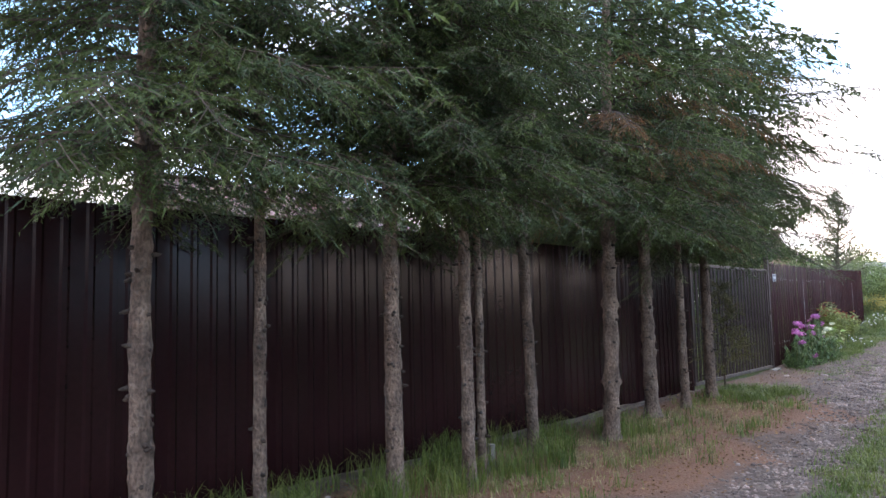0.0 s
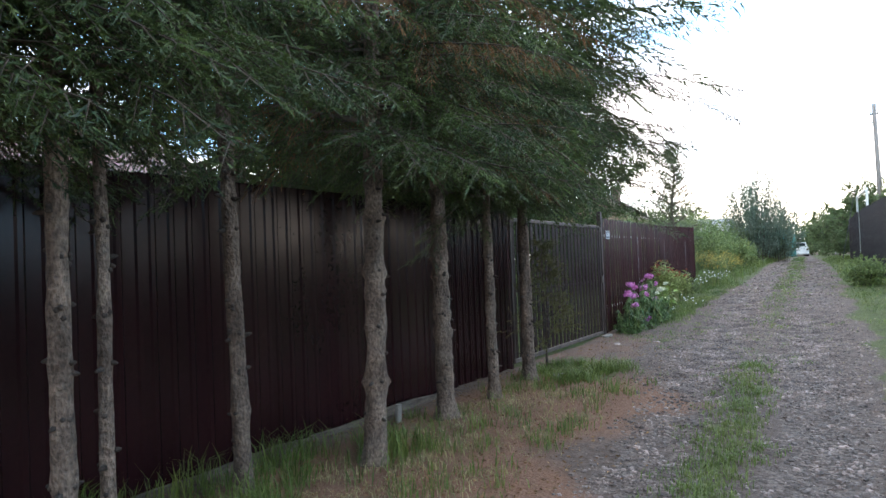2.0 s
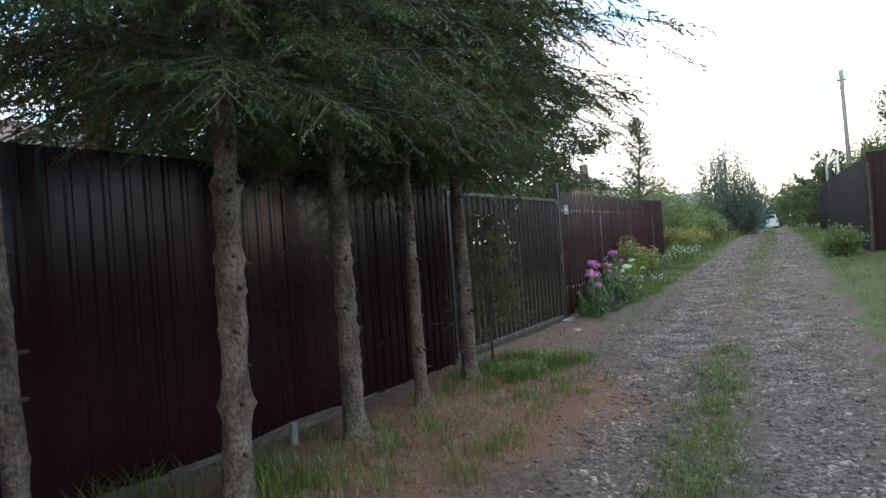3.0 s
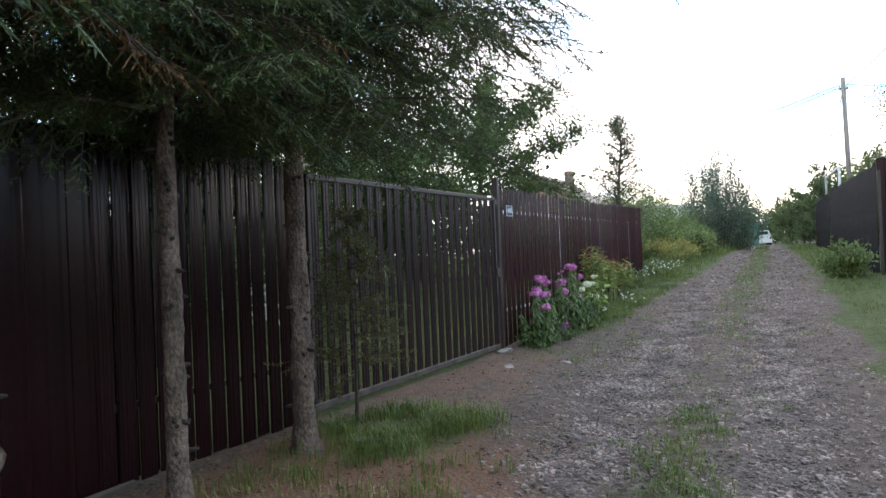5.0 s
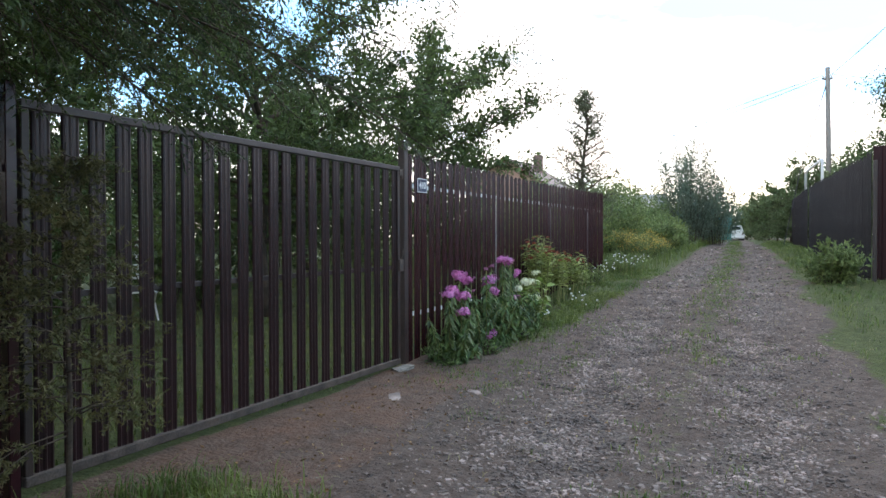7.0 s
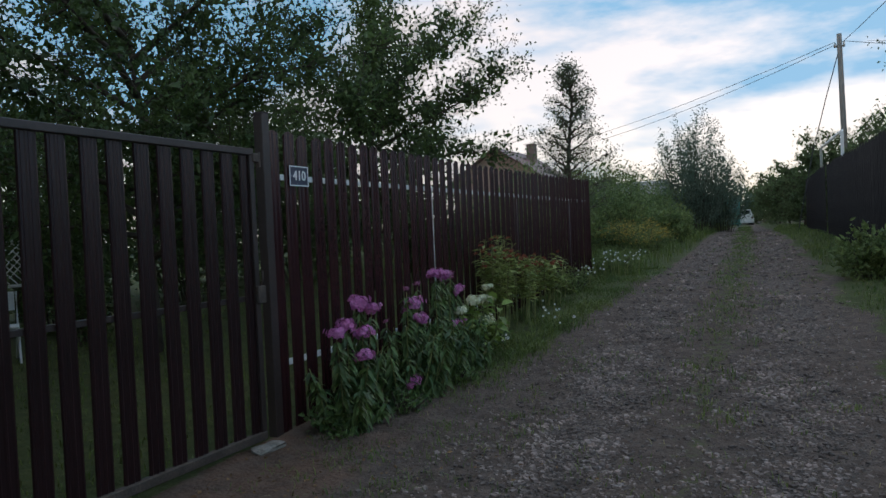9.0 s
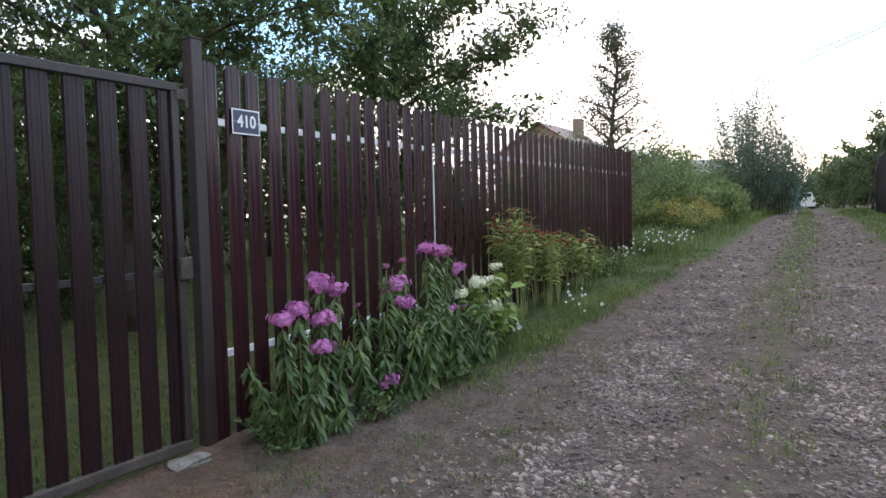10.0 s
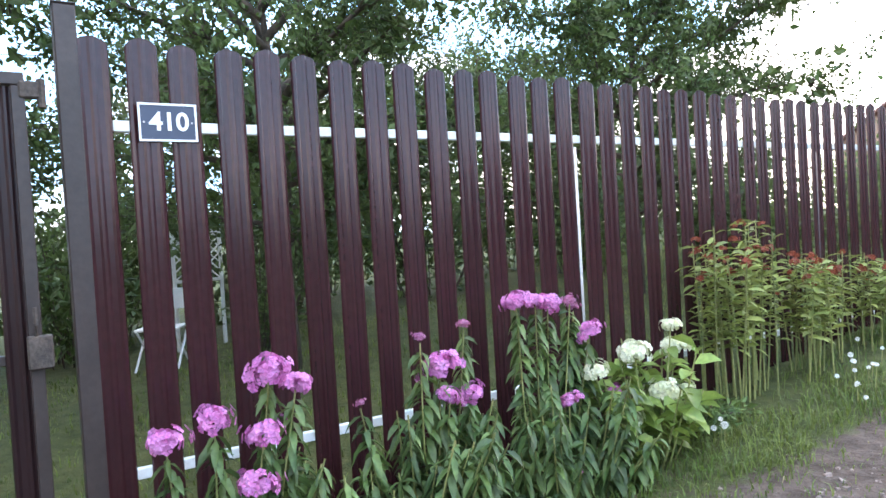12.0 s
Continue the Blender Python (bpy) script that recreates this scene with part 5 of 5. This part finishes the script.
def hydrangea():
    x, y = -2.82, 18.52
    z0 = float(gz(x, y))
    p = thing("hydrangea_bush", "small hydrangea with creamy white heads and lime leaves", "flower", pose(x, y, z0))
    rr, rg = random.Random(9), np.random.default_rng(9)
    heads = [(18.45, 0.73, 1.1), (18.76, 0.71, 1.0), (18.21, 0.66, 0.9), (18.59, 0.52, 1.1), (18.86, 0.46, 0.8), (18.38, 0.41, 0.9), (18.66, 0.84, 0.7)]
    base, way, size = [], [], []
    blooms = [bloom_mesh(0.066, 75, 4, 0.022, M_CREAM, 0.8, s) for s in (21, 22)]
    stems = [(rr.uniform(-0.06, 0.06), yy - y, zz - z0, s) for yy, zz, s in heads] + [(rr.uniform(-0.15, 0.25), rr.uniform(-0.32, 0.4), rr.uniform(0.25, 0.66), 0) for _ in range(18)]
    for hx, hy, hz, s in stems:
        g = Geo()
        foot, tip = (hx * 0.3, hy * 0.4, -0.03), (hx, hy, hz)
        stalk(g, foot, tip, 0.006, 0.004)
        part("stem", g.mesh("stem", M_STEM, True), p)
        for i in range(11):
            q = Vector(foot).lerp(Vector(tip), 0.3 + 0.68 * i / 11)
            a = rr.uniform(0, 6.28)
            base.append(tuple(q))
            way.append((math.cos(a), math.sin(a), rr.uniform(-0.3, 0.5)))
            size.append(rr.uniform(0.09, 0.15))
        if s:
            part("flower_head", rr.choice(blooms), p, at=pose(hx, hy, hz, 0, rr.uniform(0, 30), rr.uniform(0, 360)) @ Matrix.Scale(s, 4))
    s = np.array(size)
    v, f = broad_leaves(np.array(base), np.array(way), s, s * 0.55, 0.25, rg)
    part("foliage", np_mesh("foliage", v, f, M_HYDLEAF, True), p)["kind"] = "stuff"


hydrangea()


def helenium(x, y, n, h, spread, seed, label):
    rr, rg = random.Random(seed), np.random.default_rng(seed)
    z0 = float(gz(x, y))
    p = thing("helenium_plant", label, "flower", pose(x, y, z0), "helenium clumps")
    bloom = bloom_mesh(0.022, 12, 5, 0.015, M_REDFLOWER, 0.6, seed)
    base, way, size = [], [], []
    for i in range(n):
        g = Geo()
        fx, fy = rr.uniform(-0.16, 0.16), rr.uniform(-spread, spread)
        hz = h * rr.uniform(0.75, 1.05)
        foot, tip = (fx, fy, -0.03), (fx * 1.2 + rr.uniform(-0.05, 0.08), fy * 1.15, hz)
        stalk(g, foot, tip, 0.0065, 0.0035, 0.01)
        part("stem", g.mesh("stem", M_STEM, True), p)
        for k in range(26):
            u = 0.40 + 0.60 * k / 26
            q = Vector(foot).lerp(Vector(tip), u)
            a = k * 2.4
            base.append(tuple(q))
            way.append((math.cos(a), math.sin(a), rr.uniform(-0.2, 0.7)))
            size.append(rr.uniform(0.07, 0.125))
        for k in range(rr.choice((1, 1, 2))):
            o = Vector(tip) + Vector((rr.uniform(-0.07, 0.07), rr.uniform(-0.08, 0.08), rr.uniform(-0.12, 0.04)))
            part("flower_head", bloom, p, at=pose(o.x, o.y, o.z, rr.uniform(-30, 30), rr.uniform(-30, 30), rr.uniform(0, 360)) @ Matrix.Scale(rr.uniform(0.7, 1.2), 4))
    s = np.array(size)
    v, f = broad_leaves(np.array(base), np.array(way), s, s * 0.30, 0.25, rg)
    part("foliage", np_mesh("foliage", v, f, M_HELLEAF, True), p)["kind"] = "stuff"


helenium(-3.02, 19.66, 24, 1.02, 0.34, 401, "tall yellow-stemmed helenium with rust-red flowers")
helenium(-3.0, 20.40, 17, 0.76, 0.38, 402, "lower helenium with rust-red flower heads")
helenium(-3.0, 21.25, 16, 0.68, 0.45, 403, "lower helenium with rust-red flower heads")
shrub("bed_weeds", "low leafy weeds under the tall flowers", "weeds", -2.95, 19.0, 0.18, 0.45, 0.22, 700, 0.06, M_FLOWERLEAF, 160)
shrub("bed_weeds", "low leafy weeds under the tall flowers", "weeds", -3.05, 16.45, 0.12, 0.3, 0.25, 500, 0.06, M_FLOWERLEAF, 161)
shrub("bed_weeds", "low leafy weeds under the tall flowers", "weeds", -3.0, 22.5, 0.2, 0.8, 0.4, 1200, 0.06, M_BUSH, 162)


def daisies(x, y, sx, sy, n, h, seed):
    rr = random.Random(seed)
    z0 = float(gz(x, y))
    p = thing("daisy_clump", "loose clump of small white daisies in grass", "flower", pose(x, y, z0), "daisy clumps")
    head = bloom_mesh(0.003, 3, 9, 0.016, M_DAISY, 0.3, seed)
    for i in range(n):
        dx, dy = rr.gauss(0, sx), rr.gauss(0, sy)
        zz = float(gz(x + dx, y + dy)) - z0
        hh = h * rr.uniform(0.6, 1.1)
        g = Geo().tube([(dx * 0.9, dy * 0.9, zz - 0.02), (dx, dy, zz + hh)], 0.0025, 4, False)
        part("stem", g.mesh("stem", M_STEM), p)
        part("flower_head", head, p, at=pose(dx, dy, zz + hh, rr.uniform(-35, 35), rr.uniform(-10, 45), 0) @ Matrix.Scale(rr.uniform(0.8, 1.3), 4))


daisies(-2.68, 18.95, 0.05, 0.05, 4, 0.14, 501)
daisies(-2.55, 19.9, 0.12, 0.15, 8, 0.15, 502)
daisies(-2.75, 20.5, 0.08, 0.15, 4, 0.16, 503)
daisies(-2.75, 24.4, 0.22, 0.5, 34, 0.40, 504)
daisies(-2.9, 23.0, 0.10, 0.3, 12, 0.30, 505)


# ---- loose things by the fence ----
def rough_block(name, label, cat, x, y, sx, sy, sz, turn, material, seed):
    rr = random.Random(seed)
    b = bmesh.new()
    bmesh.ops.create_icosphere(b, subdivisions=2, radius=1.0)
    for v in b.verts:
        k = max(abs(v.co.x), abs(v.co.y), abs(v.co.z)) ** 0.8
        v.co = Vector((v.co.x / k * sx, v.co.y / k * sy, max(v.co.z / k, -0.7) * sz)) * rr.uniform(0.76, 1.1)
    me = bpy.data.meshes.new(name)
    b.to_mesh(me)
    b.free()
    me.materials.append(material)
    ob = new(name, me)
    ob.matrix_basis = pose(x, y, float(gz(x, y)) + sz * 0.45, 4, -3, turn)
    tagged(ob, label, cat)


rough_block("broken_brick", "pale broken brick lying at the gate post", "brick", -3.2, 15.88, 0.075, 0.13, 0.025, -22, M_SLAB, 1)
rough_block("flat_stone", "flat pale stone in the bare soil", "stone", -2.70, 14.83, 0.05, 0.11, 0.010, 30, M_STONE, 2)
rough_block("flat_stone", "flat pale stone in the bare soil", "stone", -2.17, 15.25, 0.04, 0.07, 0.010, 70, M_STONE, 5)
rough_block("flat_stone", "flat pale stone lying in the grass", "stone", -2.52, 11.72, 0.07, 0.12, 0.015, -60, M_SLAB, 3)
rough_block("flat_stone", "small grey stone beside the spruce roots", "stone", -2.2, 11.9, 0.05, 0.07, 0.02, 10, M_STONE, 4)
for x, y, h, r in ((-2.34, 3.95, 0.2, 0.022), (-2.48, 5.81, 0.22, 0.035), (-2.95, 8.85, 0.16, 0.03)):
    ob = new("stake", Geo().tube([(0, 0, -0.1), (0.004, 0.003, h * 0.6), (0.008, 0.004, h)], [r, r, r * 0.92], 9).mesh("stake", M_POLEWOOD))
    ob.matrix_basis = pose(x, y, float(gz(x, y)))
    tagged(ob, "short grey stake in the grass by the fence", "stake", "stakes by the fence")


# ---- grass, gravel, litter ----
def scatter(n, x0, x1, y0, y1, keep=None):
    x, y = rng.uniform(x0, x1, n), rng.uniform(y0, y1, n)
    if keep is not None:
        m = rng.uniform(0, 1, n) < keep(x, y)
        x, y = x[m], y[m]
    return np.column_stack([x, y])


def clumps(n, per, spread, x0, x1, y0, y1, keep=None):
    c = scatter(n, x0, x1, y0, y1, keep)
    return (c[:, None, :] + rng.normal(scale=spread, size=(len(c), per, 2))).reshape(-1, 2)


def grass_object(name, label, lists, material):
    vs, fs, k = [], [], 0
    for xy, h, w, lean in lists:
        xy = xy[xy[:, 0] != 0]
        v, f = blades(xy, gz(xy[:, 0], xy[:, 1]), h, w, lean)
        vs.append(v)
        fs.append(f + k)
        k += len(v)
    tagged(new(name, np_mesh(name, np.concatenate(vs), np.concatenate(fs), material)), label, "grass", kind="stuff")


mid_x = lambda y: (road_left(y) + road_right(y)) / 2
strip_xy = clumps(4200, 13, 0.045, -0.42, 0.42, 2.5, 13.5, lambda x, y: np.interp(y, [2, 9, 13.5], [1, 0.75, 0.3]) * np.exp(-(x / 0.2) ** 2) * np.clip(0.75 + 0.6 * np.sin(5.1 * y + 3 * x) * np.sin(2.3 * y + 1), 0.7, 1))
strip_xy[:, 0] += strip_x(strip_xy[:, 1])
far_strip = clumps(700, 10, 0.07, -0.3, 0.3, 17, 60, lambda x, y: np.interp(y, [15, 22, 60], [0.25, 0.6, 1]))
far_strip[:, 0] += strip_x(far_strip[:, 1])
verge = scatter(30000, -3.25, -1.6, 17.2, 26, lambda x, y: np.interp(y, [17.2, 18.8], [0.05, 1]) * smooth01((road_left(y) - x + 0.1) / 0.35) * smooth01((x + 3.3) / 0.5 + np.where(y > 20.5, 0.6, 0)) * np.clip(0.6 + 1.0 * np.sin(4.1 * x + 2.3 * y) * np.sin(3.1 * y - 2.2 * x), 0.12, 1))
right = scatter(52000, 0.4, 4.5, 3, 34, lambda x, y: smooth01((x - road_right(y) - 0.05) / 0.3) * np.interp(x, [0.5, 2, 4.5], [1, 0.8, 0.35]) * np.clip(0.6 + 0.9 * np.sin(2.1 * x + 1.3 * y) * np.sin(1.7 * y - 2.6 * x + 1), 0.1, 1))
sparse = clumps(1500, 10, 0.05, -2.1, 1.3, 12, 40, lambda x, y: np.clip(0.2 + 0.7 * np.exp(-((x - strip_x(y)) / 0.3) ** 2) + 0.5 * np.sin(2.3 * x + 1.1 * y) * np.sin(1.9 * y - x), 0, 1) * ((x > road_left(y)) & (x < road_right(y))))
soil_tufts = clumps(170, 12, 0.05, -3.0, -1.7, 15.2, 19.2)
patch = scatter(9000, -3.1, -1.5, 11.2, 13.1, lambda x, y: np.clip(1.2 - ((x + 2.35) / 0.75) ** 2 - ((y - 12.15) / 0.75) ** 2, 0, 1) * np.clip(0.55 + 1.1 * np.sin(5.3 * x + 2 * y) * np.sin(4.7 * y - 3 * x), 0.06, 1))
field = scatter(24000, -12, -2.4, 24.3, 60, lambda x, y: (x < road_left(y) - 0.05) * np.interp(y, [24, 60], [1, 0.5]))
rfield = scatter(9000, -0.8, 1.5, 26, 60, lambda x, y: 1.0 * (x > road_right(y) + 0.1))
grass_object("verge_grass", "short green grass along the lane's verges and middle",
             [(strip_xy, 0.075, 0.006, 0.9), (far_strip, 0.08, 0.008, 0.9), (verge, 0.085, 0.007, 1.1), (right, 0.085, 0.008, 0.8), (sparse, 0.06, 0.006, 1.0), (patch, 0.15, 0.007, 0.9), (soil_tufts, 0.055, 0.006, 1.0)], M_GRASS)
grass_object("field_grass", "tall rough grass in the field beyond the fence", [(field, 0.34, 0.012, 0.6), (rfield, 0.14, 0.012, 0.7)], M_GRASS)
tufts = clumps(150, 34, 0.06, -3.15, -2.1, 2.0, 8.5, lambda x, y: np.interp(y, [2, 4, 6.2, 7, 8.5], [0.9, 1, 1, 0.5, 0.4]))
tufts2 = clumps(110, 22, 0.07, -3.0, -1.2, 5.0, 11.6)
lawn = scatter(14000, -9.0, -3.4, 12.5, 25)
grass_object("fence_grass", "long green grass tufts between the spruces and the fence", [(tufts, 0.27, 0.0075, 0.75), (tufts2, 0.15, 0.007, 0.8)], M_GRASS)
grass_object("lawn", "mown garden lawn behind the pickets", [(lawn, 0.07, 0.010, 0.6)], M_GRASS)
dry = clumps(620, 12, 0.07, -2.7, -1.3, 2.5, 11.0, lambda x, y: np.interp(x, [-2.7, -1.9, -1.3], [1, 0.9, 0.1]))
dry2 = scatter(2500, -2.6, 1.2, 12, 24, lambda x, y: 0.5 + 0 * x)
grass_object("dry_grass", "flattened straw-coloured dry grass beside the lane", [(dry, 0.07, 0.006, 1.8), (dry2, 0.05, 0.006, 2.0)], M_DRYGRASS)


def stones(n, lo, hi, keep, y0, y1, name, label):
    """Crushed stones: squashed, irregular eight-cornered lumps."""
    xy = scatter(n, -2.4, 1.3, y0, y1, keep)
    n = len(xy)
    s = lo * (hi / lo) ** (rng.uniform(0, 1, n) ** 2.2)
    cube = np.array([(x, y, z) for z in (-1, 1) for y in (-1, 1) for x in (-1, 1)], float) * [0.62, 0.5, 0.34]
    v = cube[None] * rng.uniform(0.55, 1.15, (n, 8, 3)) * s[:, None, None]
    v[:, 4:, :2] *= 0.72
    a = rng.uniform(0, 6.28, n)
    ca, sa = np.cos(a)[:, None], np.sin(a)[:, None]
    x, y = v[..., 0] * ca - v[..., 1] * sa, v[..., 0] * sa + v[..., 1] * ca
    z = v[..., 2] + rng.uniform(-0.3, 0.3, (n, 1)) * x + (gz(xy[:, 0], xy[:, 1]) + s * 0.04)[:, None]
    v = np.stack([x + xy[:, :1], y + xy[:, 1:], z], -1).reshape(-1, 3)
    q = np.array([(0, 2, 3, 1), (4, 5, 7, 6), (0, 1, 5, 4), (2, 6, 7, 3), (0, 4, 6, 2), (1, 3, 7, 5)])
    f = (np.arange(n)[:, None, None] * 8 + q[None]).reshape(-1, 4)
    tagged(new(name, np_mesh(name, v, f, M_STONE)), label, "gravel", kind="stuff")


def on_road(x, y):
    c = mid_x(y)
    inside = smooth01((x - road_left(y)) / 0.4 + 0.3) * smooth01((road_right(y) - x) / 0.3 + 0.3)
    return inside * np.clip(0.3 + 0.7 * (np.exp(-((x - c - 0.62) / 0.4) ** 2) + np.exp(-((x - c + 0.62) / 0.4) ** 2)), 0, 1) * np.clip(0.75 + 0.45 * np.sin(3.1 * x + 1.7 * y) * np.sin(1.3 * y - 2 * x), 0.3, 1)


stones(66000, 0.010, 0.045, on_road, 3.0, 22, "gravel", "crushed grey stones pressed into the lane")
stones(26000, 0.012, 0.036, on_road, 11.5, 19, "coarse_gravel", "coarser grey-brown stones strewn over the lane")
stones(9000, 0.03, 0.075, on_road, 22, 45, "far_gravel", "grey stones along the far lane")

stones(5000, 0.008, 0.026, lambda x, y: 0.8 * ((x < road_left(y) + 0.2) & (y > 12.6)), 12.5, 18.5, "pebbles", "small pebbles scattered over the bare soil")

lit = scatter(9000, -3.2, -0.6, 2.5, 16.2, lambda x, y: np.where(y < 12, 0.9, 0.35) * np.where(x > road_left(y), 0.3, 1))
lv, lf = leaves(np.column_stack([lit, gz(lit[:, 0], lit[:, 1]) + 0.008]), np.column_stack([rng.normal(size=(len(lit), 2)), rng.uniform(-0.1, 0.25, len(lit))]),
                rng.uniform(0.015, 0.045, len(lit)), rng.uniform(0.006, 0.022, len(lit)))
tagged(new("leaf_litter", np_mesh("leaf_litter", lv, lf, M_LITTER)), "rust-brown fallen leaves and needles on the soil", "litter", kind="stuff")
